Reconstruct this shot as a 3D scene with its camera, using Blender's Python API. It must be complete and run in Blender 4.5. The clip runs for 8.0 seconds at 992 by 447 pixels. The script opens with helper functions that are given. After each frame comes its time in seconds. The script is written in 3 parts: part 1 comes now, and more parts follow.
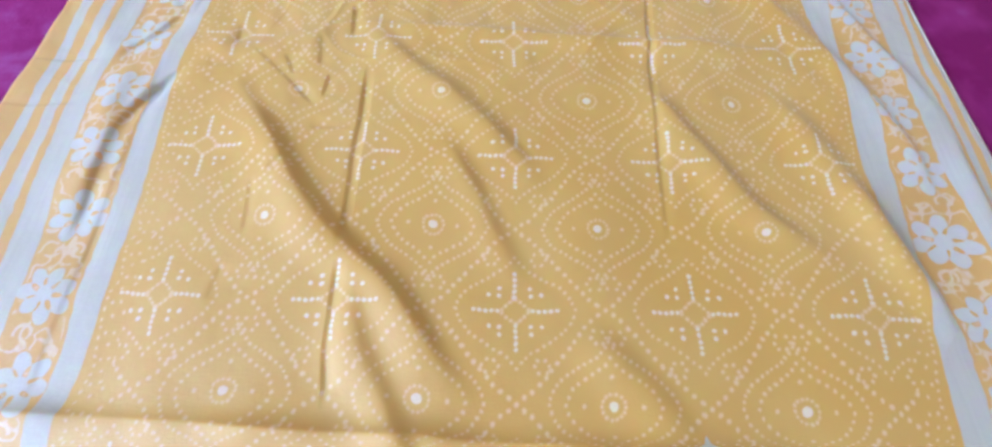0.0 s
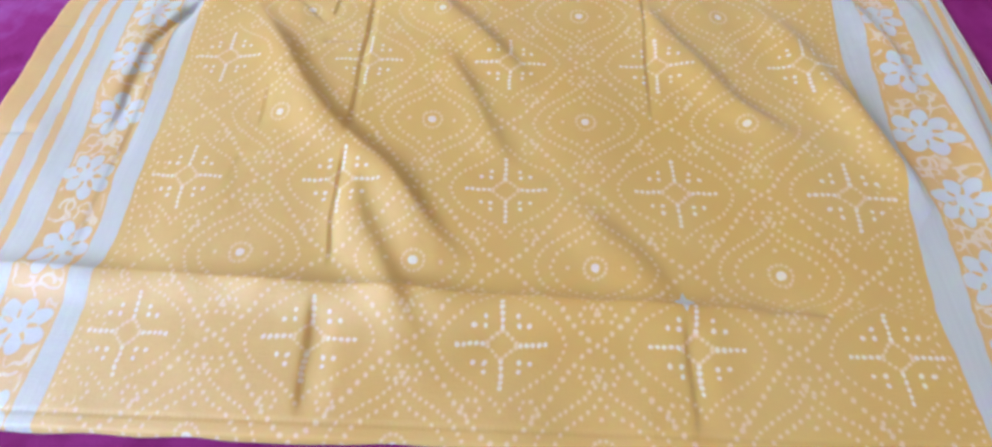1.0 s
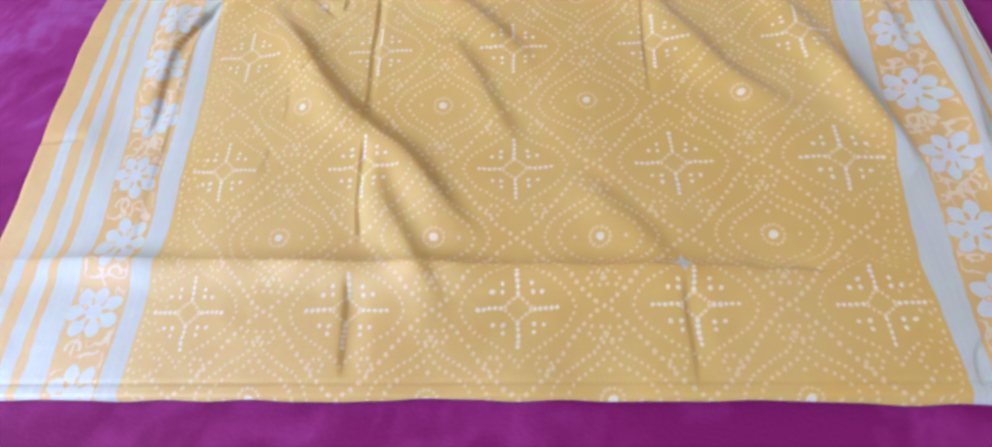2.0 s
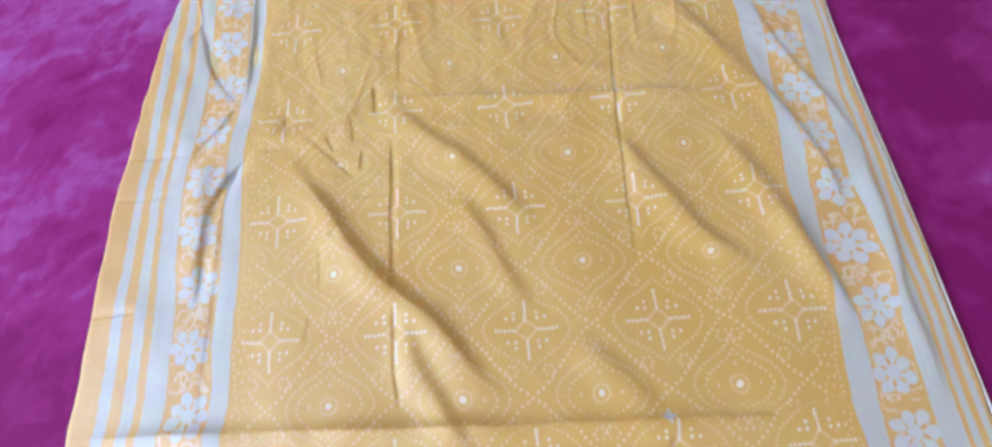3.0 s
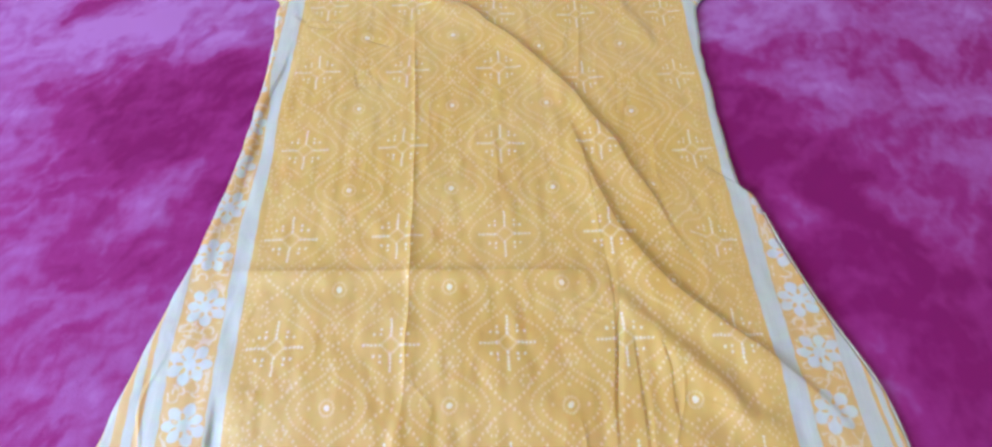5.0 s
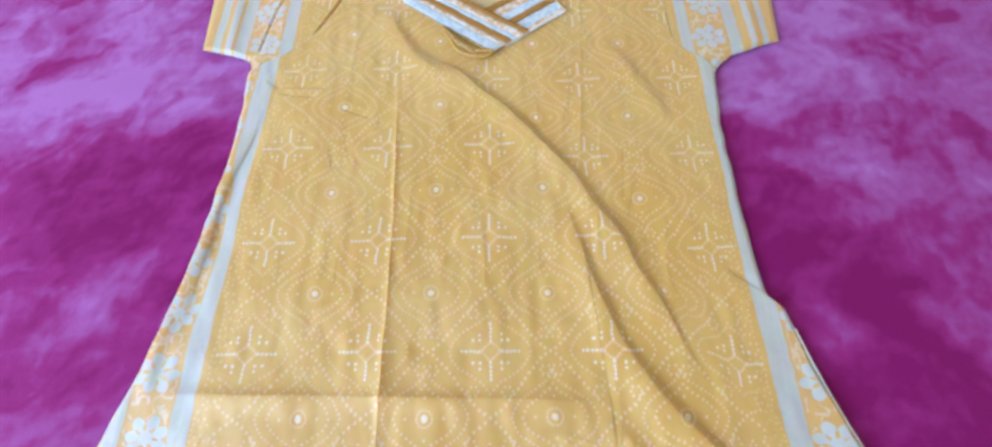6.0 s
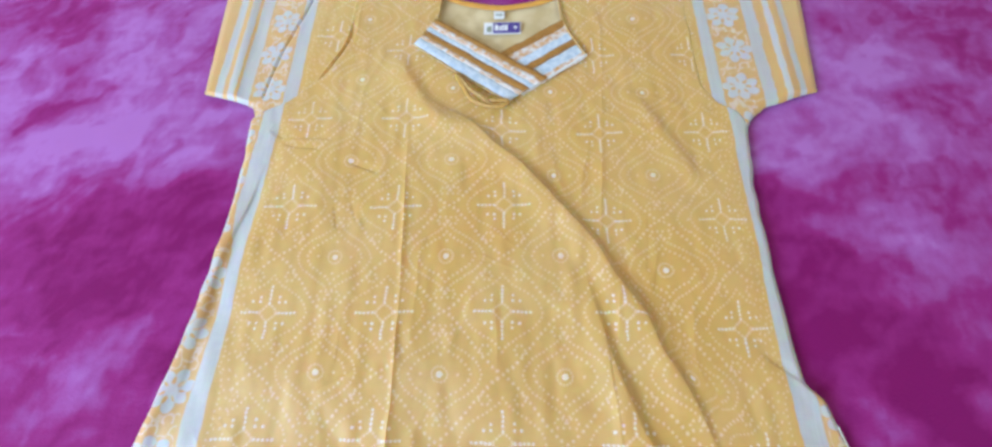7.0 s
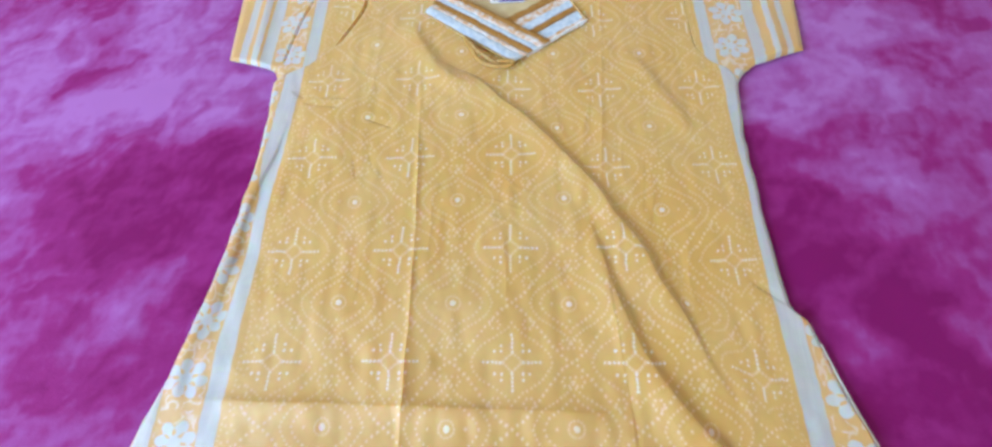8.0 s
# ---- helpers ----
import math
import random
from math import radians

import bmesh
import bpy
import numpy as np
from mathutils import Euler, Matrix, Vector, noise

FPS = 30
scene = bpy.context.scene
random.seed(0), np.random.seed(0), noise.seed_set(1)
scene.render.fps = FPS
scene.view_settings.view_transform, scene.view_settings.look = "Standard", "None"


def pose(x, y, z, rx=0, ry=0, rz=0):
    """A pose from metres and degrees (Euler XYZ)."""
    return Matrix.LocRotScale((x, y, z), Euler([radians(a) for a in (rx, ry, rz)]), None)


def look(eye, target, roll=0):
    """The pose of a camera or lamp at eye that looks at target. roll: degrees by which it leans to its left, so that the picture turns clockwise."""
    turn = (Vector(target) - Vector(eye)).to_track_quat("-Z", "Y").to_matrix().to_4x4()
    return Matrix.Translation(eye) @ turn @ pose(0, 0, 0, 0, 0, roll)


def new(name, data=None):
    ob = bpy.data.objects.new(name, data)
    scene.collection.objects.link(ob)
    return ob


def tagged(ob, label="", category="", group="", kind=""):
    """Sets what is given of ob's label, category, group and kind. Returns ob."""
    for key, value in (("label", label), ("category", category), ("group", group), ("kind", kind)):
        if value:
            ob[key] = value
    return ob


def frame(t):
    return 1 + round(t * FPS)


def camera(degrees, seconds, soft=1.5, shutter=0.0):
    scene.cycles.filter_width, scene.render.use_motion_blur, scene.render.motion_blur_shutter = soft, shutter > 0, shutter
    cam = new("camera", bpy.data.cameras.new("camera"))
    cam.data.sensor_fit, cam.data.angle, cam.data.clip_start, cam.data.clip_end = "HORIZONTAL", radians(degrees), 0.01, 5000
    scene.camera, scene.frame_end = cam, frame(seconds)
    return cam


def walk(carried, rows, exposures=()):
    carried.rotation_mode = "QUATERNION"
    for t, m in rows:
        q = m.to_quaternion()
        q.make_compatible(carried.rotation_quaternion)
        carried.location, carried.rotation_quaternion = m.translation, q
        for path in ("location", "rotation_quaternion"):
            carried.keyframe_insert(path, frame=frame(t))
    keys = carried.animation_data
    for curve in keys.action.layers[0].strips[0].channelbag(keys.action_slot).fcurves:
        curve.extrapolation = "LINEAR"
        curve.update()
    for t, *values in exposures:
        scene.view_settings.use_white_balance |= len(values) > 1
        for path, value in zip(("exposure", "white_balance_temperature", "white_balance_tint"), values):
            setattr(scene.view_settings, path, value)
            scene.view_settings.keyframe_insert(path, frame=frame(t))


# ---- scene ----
cam = camera(94.8, 8.0, soft=2.7, shutter=0.25)
PATH = [
    (0, (-0.015, 0.042, 0.308), (0.001, 0.866, -1.514), 2.2),
    (0.5, (-0.023, 0.002, 0.302), (-0.028, 0.844, -1.512), 0.5),
    (1, (0.007, -0.048, 0.293), (-0.066, 0.806, -1.514), -3.1),
    (1.2, (0.013, -0.063, 0.294), (-0.093, 0.782, -1.516), -5.2),
    (2.3, (0.006, -0.054, 0.352), (-0.124, 0.65, -1.515), -12.8),
    (2.5, (0.002, -0.022, 0.383), (-0.097, 0.648, -1.499), -11.6),
    (3, (-0.012, 0.073, 0.435), (-0.043, 0.721, -1.457), -7.2),
    (3.5, (-0.036, 0.199, 0.439), (0.001, 0.873, -1.443), -2.3),
    (4, (-0.041, 0.298, 0.471), (0.0, 1.024, -1.392), -0.6),
    (4.5, (-0.02, 0.423, 0.488), (-0.002, 1.172, -1.366), -0.8),
    (5, (-0.007, 0.528, 0.487), (-0.008, 1.3, -1.359), -1.7),
    (5.2, (0.0, 0.562, 0.481), (-0.034, 1.332, -1.364), -4.0),
    (6.3, (0.023, 0.685, 0.46), (-0.039, 1.473, -1.378), -4.8),
    (6.5, (0.019, 0.705, 0.457), (-0.061, 1.482, -1.384), -5.8),
    (7, (0.016, 0.739, 0.462), (-0.075, 1.519, -1.378), -6.4),
    (7.5, (0.017, 0.727, 0.458), (-0.076, 1.519, -1.376), -6.5),
    (8, (0.011, 0.664, 0.471), (-0.091, 1.457, -1.362), -7.4),
]
walk(cam, [(t, look(eye, target, roll)) for t, eye, target, roll in PATH], [(0, -0.12, 6500, 10), (2.5, -0.13, 6500, 10), (4.5, 0.06, 6400, 6), (6.5, 0.14, 6350, 3), (8, 0.12, 6350, 4)])


# ---- light ----
world = bpy.data.worlds.new("world")
scene.world = world
world.use_nodes = True
wn = world.node_tree
sky = wn.nodes.new("ShaderNodeTexSky")
sky.sky_type, sky.sun_disc = "NISHITA", False
sky.sun_elevation, sky.sun_rotation = radians(40), radians(250)
wn.nodes["Background"].inputs["Strength"].default_value = 0.1
wn.links.new(sky.outputs["Color"], wn.nodes["Background"].inputs["Color"])


def area_lamp(name, eye, target, sx, sy, watts, colour):
    data = bpy.data.lights.new(name, "AREA")
    data.shape, data.size, data.size_y, data.energy, data.color = "RECTANGLE", sx, sy, watts, colour
    ob = new(name, data)
    ob.matrix_world = look(eye, target)
    return ob


# daylight in the opening of the west wall
area_lamp("window_light", (-2.87, -0.95, 1.6), (0.1, 0.8, 0.0), 2.1, 1.5, 164.0, (0.79, 1.0, 1.50))


# ---- materials ----
def material(name):
    m = bpy.data.materials.new(name)
    m.use_nodes = True
    return m, m.node_tree.nodes, m.node_tree.links, m.node_tree.nodes["Principled BSDF"]


def node(nodes, kind, **values):
    n = nodes.new(kind)
    for key, value in values.items():
        n.inputs[key].default_value = value
    return n


def mix_colour(nodes, links, factor, a, b):
    n = nodes.new("ShaderNodeMix")
    n.data_type = "RGBA"
    for socket, value in ((n.inputs[0], factor), (n.inputs[6], a), (n.inputs[7], b)):
        if isinstance(value, (tuple, float, int)):
            socket.default_value = (*value, 1) if isinstance(value, tuple) else value
        else:
            links.new(value, socket)
    return n.outputs[2]


def attribute_mask(nodes, links, name, soft):
    """A mask from a signed distance kept on the mesh: 1 inside the printed shape."""
    a = nodes.new("ShaderNodeAttribute")
    a.attribute_name = name
    r = nodes.new("ShaderNodeMapRange")
    r.interpolation_type = "SMOOTHSTEP"
    r.inputs["From Min"].default_value, r.inputs["From Max"].default_value = soft, -soft
    links.new(a.outputs["Fac"], r.inputs["Value"])
    return r.outputs["Result"]


def noise_tex(nodes, links, scale, detail=3.0, stretch=None, turn=0.0):
    coord = nodes.new("ShaderNodeTexCoord")
    n = node(nodes, "ShaderNodeTexNoise", Scale=scale, Detail=detail)
    if stretch:
        mp = nodes.new("ShaderNodeMapping")
        mp.inputs["Scale"].default_value, mp.inputs["Rotation"].default_value = stretch, (0, 0, turn)
        links.new(coord.outputs["Object"], mp.inputs["Vector"])
        links.new(mp.outputs["Vector"], n.inputs["Vector"])
    else:
        links.new(coord.outputs["Object"], n.inputs["Vector"])
    return n.outputs["Fac"]


def weave_bump(nodes, links, bsdf, strength=0.25):
    a = noise_tex(nodes, links, 900.0, 2.0, (1, 0.25, 1))
    b = noise_tex(nodes, links, 900.0, 2.0, (0.25, 1, 1))
    add = nodes.new("ShaderNodeMath")
    add.operation = "ADD"
    links.new(a, add.inputs[0]), links.new(b, add.inputs[1])
    bump = node(nodes, "ShaderNodeBump", Strength=strength, Distance=0.0006)
    links.new(add.outputs[0], bump.inputs["Height"])
    links.new(bump.outputs["Normal"], bsdf.inputs["Normal"])


GOLD, GOLD_PALE = (0.615, 0.361, 0.054), (0.638, 0.405, 0.096)
PEACH, WHITE = (0.74, 0.545, 0.315), (0.57, 0.60, 0.60)


def printed_cotton():
    m, nodes, links, bsdf = material("printed_cotton")
    tone = spread(nodes, links, noise_tex(nodes, links, 9.0, 4.0))
    colour = mix_colour(nodes, links, tone, GOLD, GOLD_PALE)
    band = mix_colour(nodes, links, tone, (0.62, 0.355, 0.080), (0.64, 0.400, 0.130))
    colour = mix_colour(nodes, links, attribute_mask(nodes, links, "edge_band", 0.0006), colour, band)
    pale = mix_colour(nodes, links, noise_tex(nodes, links, 40.0), (0.68, 0.49, 0.29), (0.70, 0.60, 0.48))
    colour = mix_colour(nodes, links, attribute_mask(nodes, links, "vine", 0.0007), colour, pale)
    colour = mix_colour(nodes, links, attribute_mask(nodes, links, "dots", 0.0007), colour, PEACH)
    colour = mix_colour(nodes, links, attribute_mask(nodes, links, "white_dots", 0.0007), colour, (0.765, 0.675, 0.55))
    thread = noise_tex(nodes, links, 500.0, 2.0, (1, 0.02, 1))
    silver = mix_colour(nodes, links, thread, (0.44, 0.450, 0.425), (0.54, 0.553, 0.525))
    colour = mix_colour(nodes, links, attribute_mask(nodes, links, "stripe", 0.0006), colour, silver)
    petal = mix_colour(nodes, links, noise_tex(nodes, links, 120.0), (0.50, 0.51, 0.50), WHITE)
    colour = mix_colour(nodes, links, attribute_mask(nodes, links, "flower", 0.0005), colour, petal)
    links.new(colour, bsdf.inputs["Base Color"])
    bsdf.inputs["Roughness"].default_value = 0.64
    bsdf.inputs["Specular IOR Level"].default_value = 0.95
    bsdf.inputs["IOR"].default_value = 1.62
    bsdf.inputs["Subsurface Weight"].default_value = 0.9
    bsdf.inputs["Subsurface Radius"].default_value = (1.0, 0.42, 0.10)
    bsdf.inputs["Subsurface Scale"].default_value = 0.010
    bsdf.inputs["Sheen Weight"].default_value = 0.25
    bsdf.inputs["Sheen Roughness"].default_value = 0.5
    weave_bump(nodes, links, bsdf)
    return m


def spread(nodes, links, value, low=0.36, high=0.64):
    r = node(nodes, "ShaderNodeMapRange", **{"From Min": low, "From Max": high})
    links.new(value, r.inputs["Value"])
    return r.outputs["Result"]


def plain_cloth(name, a, b, scale=60.0, rough=0.75, stretch=None):
    m, nodes, links, bsdf = material(name)
    mottle = spread(nodes, links, noise_tex(nodes, links, scale, 4.0, stretch))
    links.new(mix_colour(nodes, links, mottle, a, b), bsdf.inputs["Base Color"])
    bsdf.inputs["Roughness"].default_value = rough
    weave_bump(nodes, links, bsdf, 0.2)
    return m


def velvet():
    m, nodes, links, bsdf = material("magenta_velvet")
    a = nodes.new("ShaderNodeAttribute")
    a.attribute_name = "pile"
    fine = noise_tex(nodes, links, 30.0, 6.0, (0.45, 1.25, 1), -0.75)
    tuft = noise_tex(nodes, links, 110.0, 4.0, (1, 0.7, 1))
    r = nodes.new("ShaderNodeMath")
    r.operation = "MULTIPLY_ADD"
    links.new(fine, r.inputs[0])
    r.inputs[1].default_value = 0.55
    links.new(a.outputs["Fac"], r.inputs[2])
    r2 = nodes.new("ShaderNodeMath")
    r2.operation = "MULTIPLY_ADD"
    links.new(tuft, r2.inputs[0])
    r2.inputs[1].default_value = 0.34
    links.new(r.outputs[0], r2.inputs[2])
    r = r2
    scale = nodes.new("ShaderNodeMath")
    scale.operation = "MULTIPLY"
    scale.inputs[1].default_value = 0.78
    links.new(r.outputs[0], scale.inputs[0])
    # the ramp puts the sheen of the brushed pile into the base colour
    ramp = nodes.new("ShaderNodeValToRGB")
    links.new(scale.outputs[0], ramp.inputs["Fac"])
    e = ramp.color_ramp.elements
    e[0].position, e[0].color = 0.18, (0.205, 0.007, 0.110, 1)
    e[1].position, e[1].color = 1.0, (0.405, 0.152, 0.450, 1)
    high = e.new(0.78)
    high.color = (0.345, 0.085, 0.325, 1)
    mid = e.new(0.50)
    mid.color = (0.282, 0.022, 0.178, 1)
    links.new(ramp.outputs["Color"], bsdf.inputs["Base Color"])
    bsdf.inputs["Roughness"].default_value = 0.8
    bsdf.inputs["Sheen Weight"].default_value = 0.14
    bsdf.inputs["Sheen Roughness"].default_value = 0.35
    bsdf.inputs["Sheen Tint"].default_value = (0.85, 0.30, 0.80, 1)
    bsdf.inputs["Specular IOR Level"].default_value = 0.12
    bump = node(nodes, "ShaderNodeBump", Strength=0.35, Distance=0.001)
    links.new(noise_tex(nodes, links, 420.0, 3.0), bump.inputs["Height"])
    links.new(bump.outputs["Normal"], bsdf.inputs["Normal"])
    return m


def paint(name, a, b, rough=0.85):
    m, nodes, links, bsdf = material(name)
    links.new(mix_colour(nodes, links, noise_tex(nodes, links, 3.0, 5.0), a, b), bsdf.inputs["Base Color"])
    bsdf.inputs["Roughness"].default_value = rough
    return m


COTTON = printed_cotton()
VELVET = velvet()
LINING = plain_cloth("cotton_reverse", (0.58, 0.45, 0.22), (0.70, 0.57, 0.32), 35.0)
FACING = plain_cloth("orange_facing", (0.72, 0.36, 0.06), (0.66, 0.33, 0.06), 50.0)
BROWN = plain_cloth("gold_brown_tape", (0.33, 0.155, 0.025), (0.41, 0.20, 0.04), 200.0)
CORD = plain_cloth("gold_brown_cord", (0.40, 0.22, 0.04), (0.50, 0.29, 0.07), 200.0, 0.5)
SILVER = plain_cloth("silver_white_tape", (0.45, 0.57, 0.66), (0.66, 0.74, 0.79), 160.0, 0.5)
BLOSSOM = plain_cloth("peach_white_tape", (0.62, 0.34, 0.12), (0.76, 0.76, 0.74), 170.0)
PIPING = plain_cloth("gold_piping", (0.40, 0.23, 0.06), (0.58, 0.40, 0.16), 200.0)
LABEL_PURPLE = plain_cloth("purple_satin", (0.06, 0.035, 0.22), (0.08, 0.05, 0.28), 300.0, 0.4)
LABEL_WHITE = plain_cloth("white_satin", (0.74, 0.76, 0.74), (0.84, 0.86, 0.84), 300.0, 0.4)
LABEL_GREY = plain_cloth("grey_green_print", (0.25, 0.30, 0.20), (0.34, 0.36, 0.28), 300.0)
# unseen walls and ceiling, tinted cream so that their bounce warms the shade
WALL = paint("cream_wall_paint", (0.78, 0.64, 0.44), (0.81, 0.68, 0.48))
CEILING = paint("cream_ceiling_paint", (0.80, 0.73, 0.60), (0.83, 0.77, 0.64))
FLOOR = paint("grey_floor_tile", (0.38, 0.38, 0.38), (0.46, 0.46, 0.46), 0.4)
TICKING = paint("mattress_fabric", (0.5, 0.47, 0.44), (0.58, 0.55, 0.5))


# ---- helpers for the things ----
def thing(name, label, category, kind="", place=(0, 0, 0)):
    ob = new(name)
    ob.location = place
    return tagged(ob, label, category, kind=kind)


def link_mesh(name, mesh, mat, parent=None, label=""):
    mesh.materials.append(mat)
    ob = new(name, mesh)
    ob.parent = parent
    if label:
        ob["label"] = label
    return ob


def part(name, bm, mat, parent, label=""):
    mesh = bpy.data.meshes.new(name)
    bm.to_mesh(mesh)
    bm.free()
    return link_mesh(name, mesh, mat, parent, label)


def box(bm, x0, x1, y0, y1, z0, z1, bevel=0.0):
    made = bmesh.ops.create_cube(bm, size=1.0, matrix=Matrix.Translation(((x0 + x1) / 2, (y0 + y1) / 2, (z0 + z1) / 2)) @ Matrix.Diagonal((x1 - x0, y1 - y0, z1 - z0, 1)))
    if bevel:
        edges = list({e for v in made["verts"] for e in v.link_edges})
        bmesh.ops.bevel(bm, geom=edges, offset=bevel, segments=3, affect="EDGES")
    return bm


def sheet_mesh(name, X, Y, Z, keep=None, fields=()):
    """A grid of points as one smooth sheet; keep: which cells stay; fields: values kept on its points."""
    rows, cols = X.shape
    index = np.arange(rows * cols).reshape(rows, cols)
    quads = np.stack([index[:-1, :-1], index[:-1, 1:], index[1:, 1:], index[1:, :-1]], -1).reshape(-1, 4)
    if keep is not None:
        quads = quads[keep.ravel()]
    used = np.zeros(rows * cols, bool)
    used[quads.ravel()] = True
    again = np.cumsum(used) - 1
    quads = again[quads]
    points = np.stack([X, Y, Z], -1).reshape(-1, 3)[used]
    mesh = bpy.data.meshes.new(name)
    mesh.vertices.add(len(points))
    mesh.vertices.foreach_set("co", points.astype(np.float32).ravel())
    mesh.loops.add(quads.size)
    mesh.loops.foreach_set("vertex_index", quads.astype(np.int32).ravel())
    mesh.polygons.add(len(quads))
    mesh.polygons.foreach_set("loop_start", np.arange(0, quads.size, 4, dtype=np.int32))
    mesh.polygons.foreach_set("loop_total", np.full(len(quads), 4, np.int32))
    mesh.polygons.foreach_set("use_smooth", np.ones(len(quads), bool))
    for key, values in fields:
        mesh.attributes.new(key, "FLOAT", "POINT").data.foreach_set("value", values.ravel()[used].astype(np.float32))
    mesh.update()
    mesh.validate()
    return mesh


def smooth(a, b, x):
    t = np.clip((x - a) / (b - a), 0, 1)
    return t * t * (3 - 2 * t)


def curve_at(points, y, blur=9):
    """x of a smoothed line through (y, x) points, at an array of rising y."""
    py, px = np.array(points).T
    x = np.interp(y, py, px)
    pad = np.pad(x, blur, mode="reflect", reflect_type="odd")
    kernel = np.hanning(2 * blur + 3)[1:-1]
    return np.convolve(pad, kernel / kernel.sum(), "valid")


def value_noise(X, Y, cell, seed):
    """Smooth random values from -1 to 1 on a plane."""
    table = np.random.RandomState(seed).uniform(-1, 1, (128, 128))
    gx, gy = X / cell, Y / cell
    ix, iy = np.floor(gx).astype(int), np.floor(gy).astype(int)
    fx, fy = gx - ix, gy - iy
    fx, fy = fx * fx * (3 - 2 * fx), fy * fy * (3 - 2 * fy)
    a, b = table[iy % 128, ix % 128], table[iy % 128, (ix + 1) % 128]
    c, d = table[(iy + 1) % 128, ix % 128], table[(iy + 1) % 128, (ix + 1) % 128]
    return (a * (1 - fx) + b * fx) * (1 - fy) + (c * (1 - fx) + d * fx) * fy


# ---- the print of the cotton ----
A, B, U0, V0 = 0.1205, 0.1190, 0.0015, 0.002


def along(points, gap):
    """Dots at even gaps along a smoothed line."""
    p = np.array(points, float)
    t = np.r_[0, np.cumsum(np.hypot(*np.diff(p, axis=0).T))]
    s = np.linspace(0, t[-1], 200)
    xy = np.stack([np.interp(s, t, p[:, 0]), np.interp(s, t, p[:, 1])], 1)
    k = np.hanning(27)[1:-1]
    xy = np.stack([np.convolve(np.pad(c, 12, mode="reflect", reflect_type="odd"), k / k.sum(), "valid") for c in xy.T], 1)
    n = max(2, round(t[-1] / gap) + 1)
    return [tuple(xy[round(i)]) for i in np.linspace(0, 199, n)]


def motif():
    """Dots of a quarter of the repeat in millimetres: a cross at (0, 0), an eye at (60, 60). Peach dots and white dots, as x, y, radius."""
    ogee = [(40, 0), (39, 4), (36.5, 9), (31.5, 15), (25, 19.5), (17, 24.5), (9, 29.5), (3, 35), (0, 39)]
    peach = [(x, y, 1.25) for x, y in along(ogee, 4.7)]
    peach += [(60 - x, 60 - y, 1.25) for x, y in along(ogee, 4.5)]
    peach += [(60 - 0.74 * x, 60 - 0.74 * y, 1.35) for x, y in along(ogee, 7.4)]
    peach += [(x, y, 1.65) for x, y in along([(60, 0), (54, 3.5), (49, 8), (40, 18), (30, 31), (20, 43), (10, 53), (4, 57), (0, 60)], 5.9)]
    # curls above and below the crossings of the lattice
    for cx, cy, turn in ((54, 18, 1), (16.5, 37.5, -1)):
        peach += [(cx + 5 * math.cos(a), cy + turn * 4.8 * math.sin(a), 1.35) for a in (-0.9, 0.1, 1.1, 2.1, 3.1, 4.1)]
    peach += [(42, 60, 1.5), (60, 42, 1.5)]
    peach += [(60 + 7.4 * math.cos(a), 60 + 7.4 * math.sin(a), 1.15) for a in np.arange(14) * math.pi / 7]
    white = [(d, 0, 1.55) for d in np.arange(11.5, 29, 4.1)] + [(0, d, 1.55) for d in np.arange(10.5, 27, 4.0)]
    peach += [(8.6, 1.2, 1.35), (5.9, 3.9, 1.35), (3.2, 6.4, 1.35), (0.6, 8.4, 1.35)]
    white += [(10.5, 11.2, 1.6), (10.5, 16.6, 1.5), (17.5, 11.2, 1.6)]
    white += [(60, 60, 3.1)]
    return np.array(peach), np.array(white)


def dots_field(U, V, dots):
    out = np.full(U.size, 9.0)
    for x, y, r in dots:
        np.minimum(out, np.hypot(U - x, V - y) - r, out)
    return out


